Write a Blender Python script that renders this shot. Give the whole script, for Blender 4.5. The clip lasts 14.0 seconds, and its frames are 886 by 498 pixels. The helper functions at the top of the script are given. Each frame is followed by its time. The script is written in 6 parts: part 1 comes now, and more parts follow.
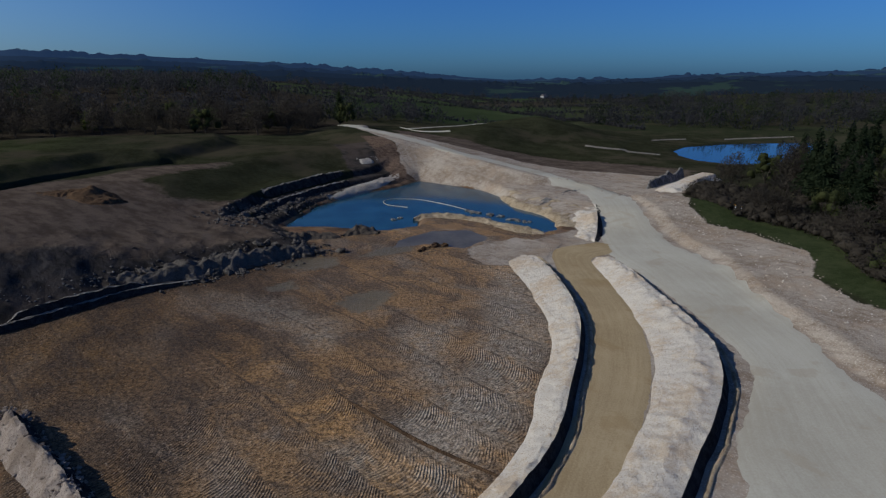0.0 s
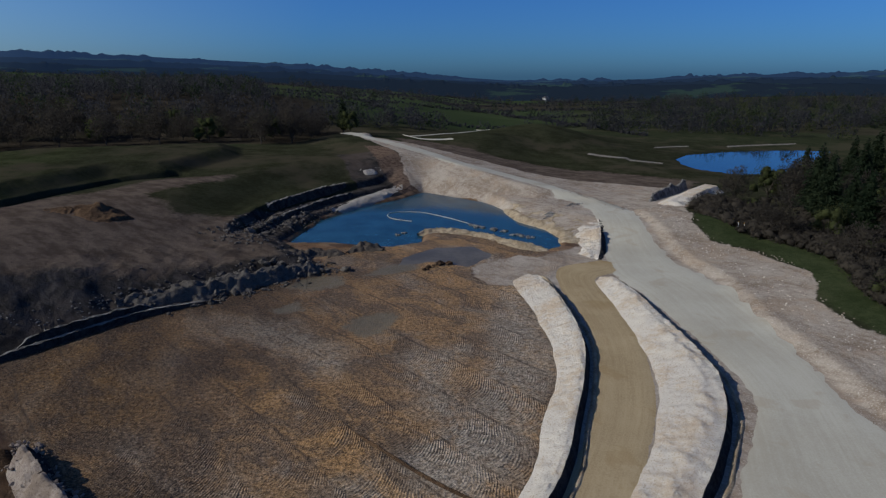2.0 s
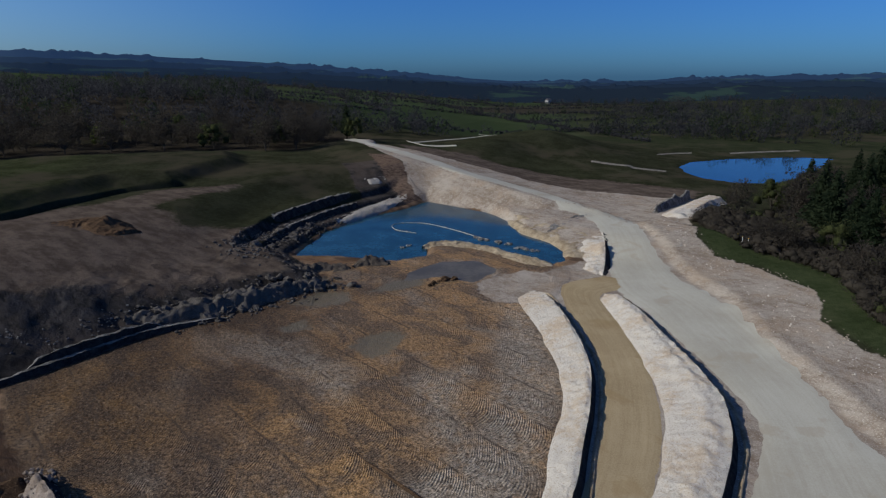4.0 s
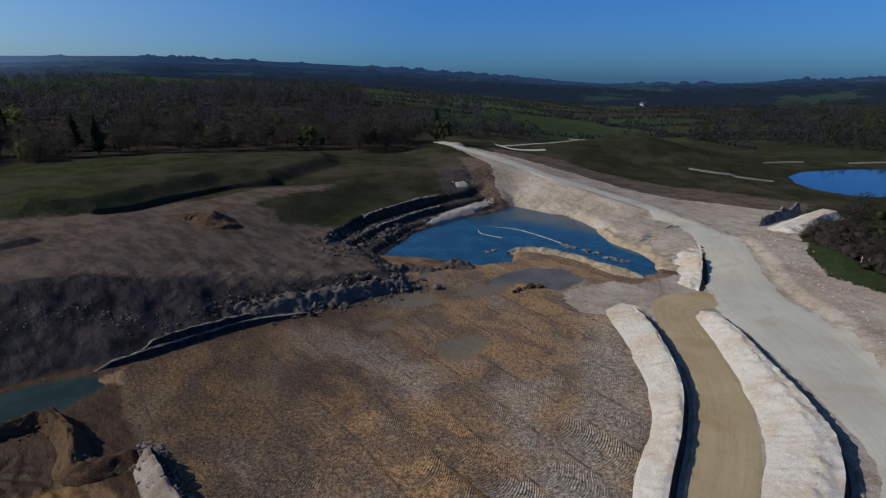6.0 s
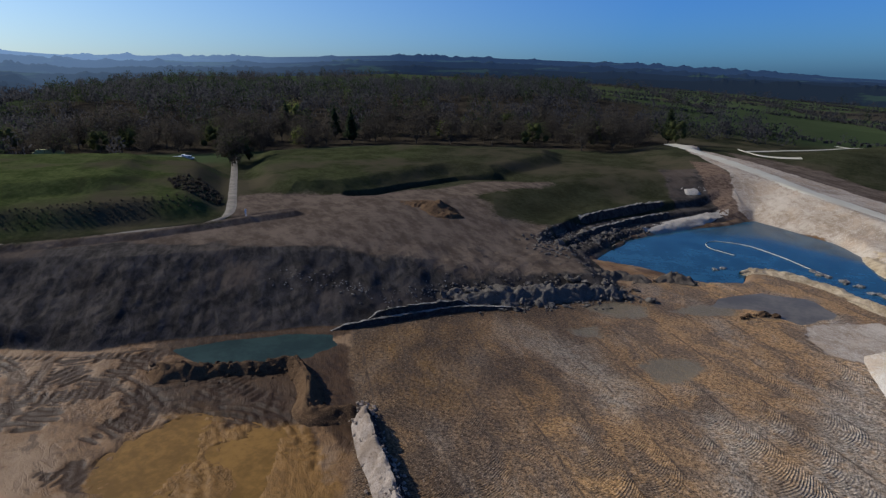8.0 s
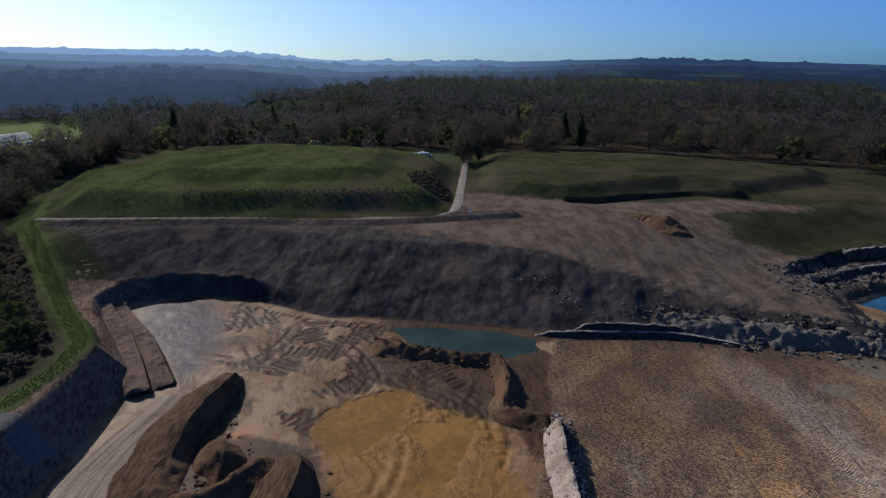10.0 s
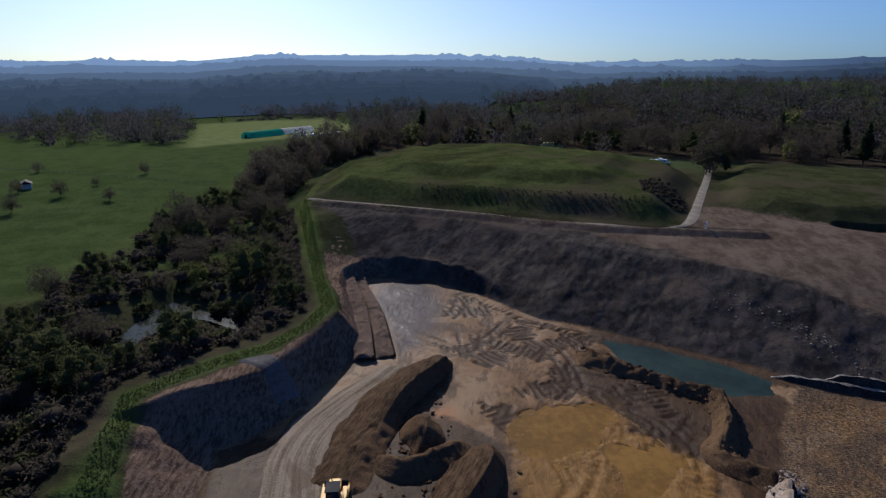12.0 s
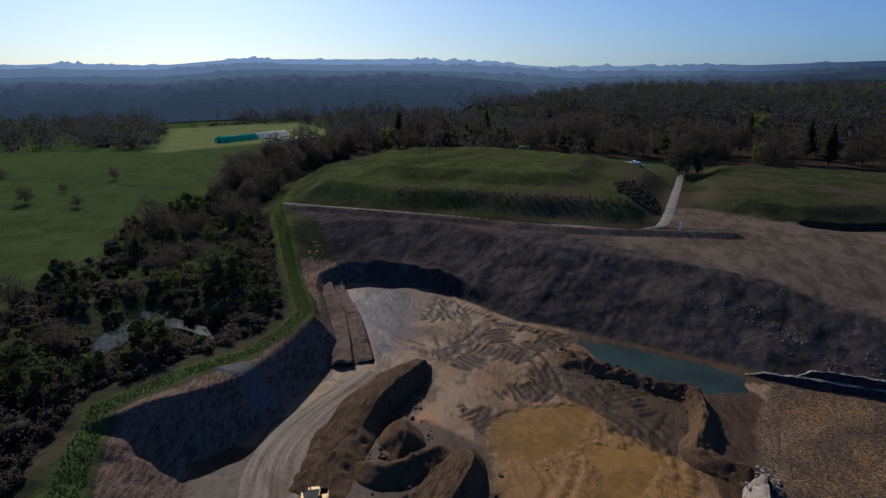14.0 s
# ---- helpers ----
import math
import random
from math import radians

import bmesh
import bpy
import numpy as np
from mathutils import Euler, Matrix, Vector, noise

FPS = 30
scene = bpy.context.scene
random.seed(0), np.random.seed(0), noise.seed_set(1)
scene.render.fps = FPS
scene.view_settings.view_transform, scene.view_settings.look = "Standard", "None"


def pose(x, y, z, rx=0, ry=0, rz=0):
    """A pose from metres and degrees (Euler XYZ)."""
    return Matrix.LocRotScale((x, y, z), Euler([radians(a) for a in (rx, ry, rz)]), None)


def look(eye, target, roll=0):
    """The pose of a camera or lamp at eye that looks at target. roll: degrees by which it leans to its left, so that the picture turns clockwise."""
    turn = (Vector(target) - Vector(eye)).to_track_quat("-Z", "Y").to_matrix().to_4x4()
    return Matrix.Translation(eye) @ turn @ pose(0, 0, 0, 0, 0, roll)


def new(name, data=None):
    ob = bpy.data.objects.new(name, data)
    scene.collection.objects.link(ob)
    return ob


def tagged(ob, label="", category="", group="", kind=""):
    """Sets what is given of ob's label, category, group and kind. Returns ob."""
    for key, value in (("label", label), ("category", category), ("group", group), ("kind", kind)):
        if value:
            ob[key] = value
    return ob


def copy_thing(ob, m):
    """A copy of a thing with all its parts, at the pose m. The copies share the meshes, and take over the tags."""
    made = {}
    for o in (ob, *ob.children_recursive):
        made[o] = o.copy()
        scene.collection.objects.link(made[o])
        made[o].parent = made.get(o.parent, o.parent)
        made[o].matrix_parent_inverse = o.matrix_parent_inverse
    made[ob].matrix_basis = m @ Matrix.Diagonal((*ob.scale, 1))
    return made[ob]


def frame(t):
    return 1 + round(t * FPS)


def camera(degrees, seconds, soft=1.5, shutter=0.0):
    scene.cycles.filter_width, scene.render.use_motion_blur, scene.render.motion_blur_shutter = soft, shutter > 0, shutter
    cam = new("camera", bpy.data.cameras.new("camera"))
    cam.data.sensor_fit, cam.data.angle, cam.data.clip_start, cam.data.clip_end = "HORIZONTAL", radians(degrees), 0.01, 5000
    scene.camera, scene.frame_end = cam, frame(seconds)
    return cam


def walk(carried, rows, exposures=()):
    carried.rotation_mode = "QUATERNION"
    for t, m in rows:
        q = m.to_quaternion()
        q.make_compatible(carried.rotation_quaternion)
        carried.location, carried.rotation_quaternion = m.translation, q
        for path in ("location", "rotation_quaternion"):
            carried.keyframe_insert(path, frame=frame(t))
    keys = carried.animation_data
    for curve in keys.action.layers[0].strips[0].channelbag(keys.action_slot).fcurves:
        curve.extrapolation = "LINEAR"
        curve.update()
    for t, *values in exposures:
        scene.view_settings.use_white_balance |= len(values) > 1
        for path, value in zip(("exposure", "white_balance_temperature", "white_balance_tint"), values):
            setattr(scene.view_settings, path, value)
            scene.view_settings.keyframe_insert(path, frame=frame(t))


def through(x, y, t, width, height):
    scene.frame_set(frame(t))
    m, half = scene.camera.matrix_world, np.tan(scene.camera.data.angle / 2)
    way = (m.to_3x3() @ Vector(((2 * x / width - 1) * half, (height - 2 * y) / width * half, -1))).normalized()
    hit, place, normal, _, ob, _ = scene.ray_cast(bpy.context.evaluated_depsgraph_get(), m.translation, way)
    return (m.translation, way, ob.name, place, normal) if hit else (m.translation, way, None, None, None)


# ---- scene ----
cam = camera(76.64, 14.0, soft=1.3)
# seconds, x, y, z, heading to the left, pitch, lean to the right
ROWS = [
    (0.0, -0.08, 0.04, 34.73, -1.89, -17.09, -0.06),
    (0.5, -0.18, 0.11, 35.77, -2.05, -17.15, 0.06),
    (1.0, -0.35, 0.26, 36.78, -1.89, -17.01, 0.07),
    (1.5, -0.48, 0.39, 37.73, -1.97, -17.10, 0.05),
    (2.0, -0.71, 0.53, 38.69, -1.74, -17.10, -0.01),
    (2.5, -0.89, 0.64, 39.68, -1.90, -17.14, 0.14),
    (3.0, -1.16, 0.77, 40.74, -1.85, -17.15, 0.16),
    (5.5, -2.07, 1.19, 42.68, 1.59, -17.06, 0.16),
    (6.0, -2.36, 1.22, 42.62, 7.20, -16.91, 0.05),
    (6.5, -2.57, 1.17, 42.65, 12.91, -17.00, -0.01),
    (7.0, -2.69, 1.15, 42.76, 18.22, -17.16, -0.04),
    (7.5, -2.70, 1.16, 42.91, 23.87, -17.21, -0.06),
    (8.0, -2.70, 1.20, 43.13, 29.46, -17.23, -0.11),
    (10.5, -2.89, 1.63, 43.53, 57.98, -16.80, 0.15),
    (11.0, -2.88, 1.87, 43.53, 63.80, -16.78, 0.06),
    (11.5, -2.88, 2.03, 43.53, 69.54, -16.83, 0.01),
    (12.0, -2.92, 2.18, 43.54, 75.42, -16.72, -0.04),
    (12.5, -2.99, 2.25, 43.53, 76.35, -16.63, 0.03),
    (13.0, -3.07, 2.26, 43.48, 76.61, -16.60, -0.00),
    (13.5, -3.13, 2.26, 43.41, 76.80, -16.53, 0.00),
    (14.0, -3.22, 2.21, 43.31, 73.03, -16.31, -0.03),
]
walk(cam, [(t, pose(x, y, z, 90 + pitch, 0, yaw) @ pose(0, 0, 0, 0, 0, roll)) for t, x, y, z, yaw, pitch, roll in ROWS],
     [(0.0, -0.50, 6250, 9), (3.2, -0.32, 6250, 9), (5.5, -0.22, 6250, 9), (7.5, 0.04, 6350, 10), (10.5, 0.25, 6450, 13), (11.5, 0.18, 6450, 14), (12.2, 0.03, 6450, 15), (12.7, -0.05, 6450, 15), (14.0, -0.1, 6450, 15)])

# ---- light ----
SUN_AZ, SUN_EL = 96.0, 32.0          # degrees to the left of +y, degrees up
sun_way = Vector((-math.sin(radians(SUN_AZ)) * math.cos(radians(SUN_EL)), math.cos(radians(SUN_AZ)) * math.cos(radians(SUN_EL)), math.sin(radians(SUN_EL))))
world = bpy.data.worlds.new("sky")
scene.world = world
world.use_nodes = True
wn = world.node_tree.nodes
sky = wn.new("ShaderNodeTexSky")
sky.sky_type = "NISHITA"
sky.sun_disc = False
sky.sun_elevation, sky.sun_rotation = radians(SUN_EL), radians(360 - SUN_AZ)
sky.air_density, sky.dust_density, sky.ozone_density = 1.0, 0.9, 2.0
# deep blue away from the sun, paler round it
way = wn.new("ShaderNodeTexCoord")
near_sun = wn.new("ShaderNodeVectorMath")
near_sun.operation = "DOT_PRODUCT"
near_sun.inputs[1].default_value = sun_way
span = wn.new("ShaderNodeMapRange")
span.inputs["From Min"].default_value, span.inputs["From Max"].default_value = 0.1, 0.95
tint = wn.new("ShaderNodeMix")
tint.data_type = "RGBA"
tint.inputs[6].default_value, tint.inputs[7].default_value = (0.25, 0.62, 1.34, 1), (0.70, 0.89, 1.14, 1)
clear = wn.new("ShaderNodeMix")
clear.data_type, clear.blend_type = "RGBA", "MULTIPLY"
clear.inputs[0].default_value = 1.0
for a, b in ((way.outputs["Generated"], near_sun.inputs[0]), (near_sun.outputs["Value"], span.inputs["Value"]), (span.outputs[0], tint.inputs[0]), (tint.outputs[2], clear.inputs[7]), (sky.outputs[0], clear.inputs[6])):
    world.node_tree.links.new(a, b)
world.node_tree.links.new(clear.outputs[2], wn["Background"].inputs[0])
wn["Background"].inputs[1].default_value = 0.083
lamp = bpy.data.lights.new("sun", "SUN")
lamp.energy, lamp.angle, lamp.color = 4.7, radians(0.6), (1.0, 0.96, 0.90)
sun = new("sun", lamp)
sun.matrix_world = look(sun_way * 300, (0, 0, 0))


# ---- materials ----
def nodes_of(name, rough=0.9):
    m = bpy.data.materials.new(name)
    m.use_nodes = True
    t = m.node_tree
    b = t.nodes["Principled BSDF"]
    b.inputs["Roughness"].default_value = rough
    b.inputs["Specular IOR Level"].default_value = 0.03
    return m, t, b


class Net:
    """Short names for the node kinds that the materials use."""

    def __init__(self, t):
        self.t = t

    def put(self, sock, v):
        if v is None:
            return
        if hasattr(v, "is_output"):
            self.t.links.new(v, sock)
        elif hasattr(v, "__len__") and len(v) == 3 and sock.type == "RGBA":
            sock.default_value = (*v, 1)
        else:
            sock.default_value = v

    def math(self, op, a, b=None, c=None, clamp=False):
        n = self.t.nodes.new("ShaderNodeMath")
        n.operation, n.use_clamp = op, clamp
        for s, v in zip(n.inputs, (a, b, c)):
            self.put(s, v)
        return n.outputs[0]

    def mix(self, f, a, b, kind="MIX"):
        n = self.t.nodes.new("ShaderNodeMix")
        n.data_type, n.blend_type = "RGBA", kind
        self.put(n.inputs[0], f), self.put(n.inputs[6], a), self.put(n.inputs[7], b)
        return n.outputs[2]

    def ramp(self, v, lo, hi, a=0.0, b=1.0):
        n = self.t.nodes.new("ShaderNodeMapRange")
        n.interpolation_type = "SMOOTHSTEP"
        for s, w in zip(n.inputs, (v, lo, hi, a, b)):
            self.put(s, w)
        return n.outputs[0]

    def noise(self, scale, detail=4, rough=0.55, at=None, distort=0.0):
        n = self.t.nodes.new("ShaderNodeTexNoise")
        self.put(n.inputs["Vector"], at)
        n.inputs["Scale"].default_value, n.inputs["Detail"].default_value = scale, detail
        n.inputs["Roughness"].default_value, n.inputs["Distortion"].default_value = rough, distort
        return n.outputs[0]

    def place(self):
        return self.t.nodes.new("ShaderNodeNewGeometry").outputs["Position"]

    def split(self, v):
        n = self.t.nodes.new("ShaderNodeSeparateXYZ")
        self.put(n.inputs[0], v)
        return n.outputs

    def stretch(self, v, scale, turn=0.0):
        n = self.t.nodes.new("ShaderNodeVectorRotate")
        n.rotation_type = "Z_AXIS"
        self.put(n.inputs["Vector"], v)
        n.inputs["Angle"].default_value = radians(turn)
        m = self.t.nodes.new("ShaderNodeMapping")
        self.put(m.inputs[0], n.outputs[0])
        m.inputs["Scale"].default_value = scale
        return m.outputs[0]

    def mask(self, name):
        n = self.t.nodes.new("ShaderNodeAttribute")
        n.attribute_name = name
        return n.outputs["Fac"]

    def bump(self, h, strength, dist, b):
        n = self.t.nodes.new("ShaderNodeBump")
        n.inputs["Strength"].default_value, n.inputs["Distance"].default_value = strength, dist
        self.put(n.inputs["Height"], h)
        self.put(b.inputs["Normal"], n.outputs[0])


def earth(name, dark, light, scale=0.3, rough=0.95, relief=0.25, grain=(1, 1, 1), turn=0.0):
    """Loose or packed earth: two tones at two scales, stones and ruts as fine relief."""
    m, t, b = nodes_of(name, rough)
    k = Net(t)
    p = k.stretch(k.place(), grain, turn)
    big, mid, fine = k.noise(scale, 5, 0.6, p), k.noise(scale * 6, 4, 0.6, p), k.noise(scale * 26, 3, 0.6, p)
    v = k.math("ADD", k.math("MULTIPLY", big, 0.5), k.math("ADD", k.math("MULTIPLY", mid, 0.3), k.math("MULTIPLY", fine, 0.2)))
    k.put(b.inputs["Base Color"], k.mix(k.ramp(v, 0.36, 0.64), dark, light))
    k.bump(k.math("ADD", k.math("MULTIPLY", mid, 0.6), k.math("MULTIPLY", fine, 0.4)), 0.9, relief, b)
    return m


def chalk_material(name, pale, tan, stain):
    """Pushed-up chalk: fine crumbs, sandy patches, a few damp stains."""
    m, t, b = nodes_of(name, 0.95)
    k = Net(t)
    p = k.place()
    big, mid, fine, crumb = k.noise(0.14, 4, 0.6, p), k.noise(1.1, 5, 0.65, p), k.noise(5.0, 4, 0.7, p), k.noise(14.0, 2, 0.6, p)
    c = k.mix(k.ramp(k.math("ADD", k.math("MULTIPLY", big, 0.6), k.math("MULTIPLY", mid, 0.4)), 0.44, 0.62), pale, tan)
    c = k.mix(k.math("MULTIPLY", k.ramp(fine, 0.5, 0.66), 0.7), c, stain)
    c = k.mix(k.math("MULTIPLY", k.ramp(crumb, 0.55, 0.7), 0.35), c, [min(0.8, v * 1.35) for v in pale])
    k.put(b.inputs["Base Color"], c)
    k.bump(k.math("ADD", k.math("MULTIPLY", mid, 0.5), k.math("ADD", k.math("MULTIPLY", fine, 0.4), k.math("MULTIPLY", crumb, 0.12))), 1.0, 0.34, b)
    return m


M_CHALK = chalk_material("chalky_spoil", (0.535, 0.485, 0.405), (0.46, 0.365, 0.26), (0.29, 0.22, 0.155))
M_CLODS = chalk_material("pale_crumbling_clay", (0.31, 0.26, 0.215), (0.205, 0.16, 0.122), (0.105, 0.077, 0.058))


def road_material(name, dark, light, edge, streaks=0.22):
    """Packed road: streaks of wear along it, wheel paths, loose edges."""
    m, t, b = nodes_of(name, 0.92)
    k = Net(t)
    uv = t.nodes.new("ShaderNodeUVMap").outputs[0]
    lane = k.stretch(uv, (1.3, 0.045, 1))
    wear, fine, big = k.noise(1.0, 5, 0.62, lane), k.noise(3.0, 4, 0.6, k.stretch(uv, (1.6, 0.12, 1))), k.noise(0.07, 4, 0.6, k.place())
    grit = k.noise(5.0, 3, 0.6, k.place())
    v = k.math("ADD", k.math("ADD", k.math("MULTIPLY", wear, streaks), k.math("MULTIPLY", fine, 0.1)), k.math("ADD", k.math("MULTIPLY", big, 0.65 - streaks), k.math("MULTIPLY", grit, 0.25)))
    c = k.mix(k.ramp(v, 0.34, 0.66), dark, light)
    c = k.mix(k.math("MULTIPLY", k.ramp(k.noise(0.16, 4, 0.6, k.place(), 0.5), 0.56, 0.66), 0.45), c, edge)
    k.put(b.inputs["Base Color"], c)
    k.bump(k.math("ADD", k.math("MULTIPLY", wear, 0.25), k.math("MULTIPLY", grit, 0.35)), 0.5, 0.07, b)
    return m


M_ROAD = road_material("packed_chalk_road", (0.35, 0.315, 0.24), (0.46, 0.43, 0.345), (0.34, 0.285, 0.20))
M_SIDE = road_material("packed_clay_road", (0.25, 0.18, 0.095), (0.40, 0.31, 0.18), (0.26, 0.175, 0.08))
M_RUT = road_material("rutted_pale_mud", (0.06, 0.044, 0.03), (0.27, 0.22, 0.165), (0.085, 0.058, 0.036), 0.5)
M_BROWN = chalk_material("brown_spoil", (0.095, 0.058, 0.032), (0.045, 0.028, 0.017), (0.16, 0.105, 0.06))
M_RAMP = earth("rutted_brown_spoil", (0.036, 0.023, 0.014), (0.15, 0.096, 0.056), 1.5, relief=0.5, grain=(0.35, 1.5, 1), turn=37)
M_SAND = earth("tan_sand", (0.19, 0.14, 0.085), (0.42, 0.34, 0.23), 0.4, relief=0.3)
M_CRUST = earth("grey_crusted_shale", (0.05, 0.046, 0.041), (0.27, 0.25, 0.225), 0.6, relief=0.3)
M_TRACK = earth("gravel_track", (0.12, 0.105, 0.085), (0.22, 0.195, 0.16), 0.3, relief=0.08)
# dark shale; on steep faces the colour also stands in for shade
M_BLACK = earth("dark_shale_and_shade", (0.017, 0.016, 0.016), (0.075, 0.068, 0.062), 0.7, relief=0.5)


# ---- ground ----
def smooth(a, b, x):
    t = np.clip((x - a) / (b - a), 0, 1)
    return t * t * (3 - 2 * t)


def to_line(x, y, pts, closed=False):
    """Distance to a line of points, the part of its length that lies nearest, and the side (left +)."""
    pts = [np.array(p[:2], float) for p in pts]
    if closed:
        pts = pts + pts[:1]
    lens = [np.hypot(*(b - a)) for a, b in zip(pts, pts[1:])]
    best, along, side, run = np.full(x.shape, 1e9), np.zeros(x.shape), np.zeros(x.shape), 0.0
    for a, b, n in zip(pts, pts[1:], lens):
        d = (b - a) / n
        u = np.clip((x - a[0]) * d[0] + (y - a[1]) * d[1], 0, n)
        r = np.hypot(x - a[0] - u * d[0], y - a[1] - u * d[1])
        hit = r < best
        best = np.where(hit, r, best)
        along = np.where(hit, (run + u) / sum(lens), along)
        side = np.where(hit, np.sign(d[0] * (y - a[1]) - d[1] * (x - a[0])), side)
        run += n
    return best, along, side


def inside(x, y, pts):
    """Distance to a closed outline, positive inside."""
    d = to_line(x, y, pts, True)[0]
    c = np.zeros(x.shape, bool)
    for (ax, ay), (bx, by) in zip(pts, pts[1:] + pts[:1]):
        with np.errstate(divide="ignore", invalid="ignore"):
            c ^= ((ay > y) != (by > y)) & (x < (bx - ax) * (y - ay) / (by - ay) + ax)
    return np.where(c, d, -d)


RNG = np.random.default_rng(4)
LATTICE = RNG.random((256, 256))


def wobble(x, y, size, octaves=3):
    """Smooth value noise from -1 to 1 over arrays."""
    out, amp, tot = np.zeros(np.shape(x)), 1.0, 0.0
    for o in range(octaves):
        u, v = np.asarray(x) / size * 2 ** o + 37.3 * o, np.asarray(y) / size * 2 ** o + 11.7 * o
        i, j = np.floor(u).astype(int), np.floor(v).astype(int)
        f, g = u - i, v - j
        f, g = f * f * (3 - 2 * f), g * g * (3 - 2 * g)
        q = lambda a, b: LATTICE[(i + a) % 256, (j + b) % 256]
        out = out + amp * ((q(0, 0) * (1 - f) + q(1, 0) * f) * (1 - g) + (q(0, 1) * (1 - f) + q(1, 1) * f) * g)
        tot += amp
        amp *= 0.5
    return out / tot * 2 - 1


PIT = [(-22, 113), (-38, 100.5), (-51, 90.5), (-64, 74), (-86, 53.5), (-94, 44.5), (-112, 36), (-121, 28), (-125, 17), (-120, 12), (-92, 11.5), (-85, 7.5), (-78, 3.0), (-72, -1.5),
       (-68.8, -6), (-67.2, -10.3), (-58.5, -11), (-48, -11), (-40, -26), (55, -30), (53, 60), (54, 85), (57, 102), (55, 114), (57, 140), (58, 158), (46, 170), (33, 172), (20, 182.5), (-2, 201), (-9, 189), (-24, 172), (-32, 157), (-36, 134)]
POND = [(-35, 134), (-31, 157), (-23, 171), (-8, 188), (-2, 200), (20, 182.5), (26, 165), (26.5, 153), (32, 147), (33.7, 139.4), (32, 129), (27, 125.5), (20, 132), (14, 140), (5.4, 144), (-0.6, 141.6), (-2, 133), (-9, 129.5), (-16, 130.6), (-23, 133)]
MOUND_A = [(-178, 8), (-149, 43), (-118, 88), (-124, 97), (-172, 140), (-196, 150), (-260, 110), (-270, 50), (-225, 15)]
MOUND_B = [(-160, 138), (-138, 121), (-122, 119), (-108, 131), (-104, 150), (-97, 174), (-82, 180), (-70, 215), (-80, 245), (-150, 225), (-200, 178)]
LAKE = [(121, 264), (123, 246), (132, 235), (146, 234), (166, 249), (190, 272), (226, 312), (208, 318), (168, 312), (140, 300), (126, 283)]
VERGE = [(-260, 40), (-220, 12), (-173, 3), (-129, 4.2), (-96, 5.6), (-89, 2.5), (-82, -3.5), (-78.6, -11), (-72.2, -20), (-63, -20), (-55, -19.8), (-40, -28), (0, -40)]
RIVER = [(-114, -23), (-107, -16.5), (-100, -9), (-98, -10.5), (-104.5, -18.5), (-98, -25), (-91, -29), (-92, -31), (-100, -28), (-111, -25.5)]
PUDDLES = [([(-82, 52), (-76.8, 58.8), (-68.5, 66.5), (-63, 69), (-60.5, 66.5), (-63.7, 59.5), (-70, 54), (-74.3, 50.5)], 0.5),
           ([(-7, 115), (-4, 122), (2, 127), (10, 128), (14, 122), (8, 113), (2, 117)], 0.25),
           ([(-14.5, 83.5), (-12, 88), (-8, 89.5), (-5.5, 88), (-8, 82), (-11, 80.5)], 0.2),
           ([(-28, 102), (-24, 108), (-18, 108), (-17, 103), (-21, 101)], 0.2),
           ([(-63, 29), (-65.5, 33), (-64.5, 39), (-61, 41), (-58, 36), (-55.5, 33), (-54, 27), (-58, 25)], 0.3),
           ([(-55, 37), (-54.5, 43), (-51, 44), (-48, 41), (-45, 37), (-42, 31), (-46, 30), (-50, 35)], 0.3)]
RIDGE_YAW = (-180, -60, -36, -28, -18, -8, 3, 13, 25, 35, 46, 55, 62, 70, 78, 92, 99, 107, 113, 180)
RIDGE_UP = (0.5, 0.6, 0.5, 0.3, -0.05, -0.1, 0.6, 1.15, 1.7, 1.95, 1.75, 1.8, 1.75, 2.3, 2.5, 2.4, 1.75, 1.75, 1.45, 0.5)


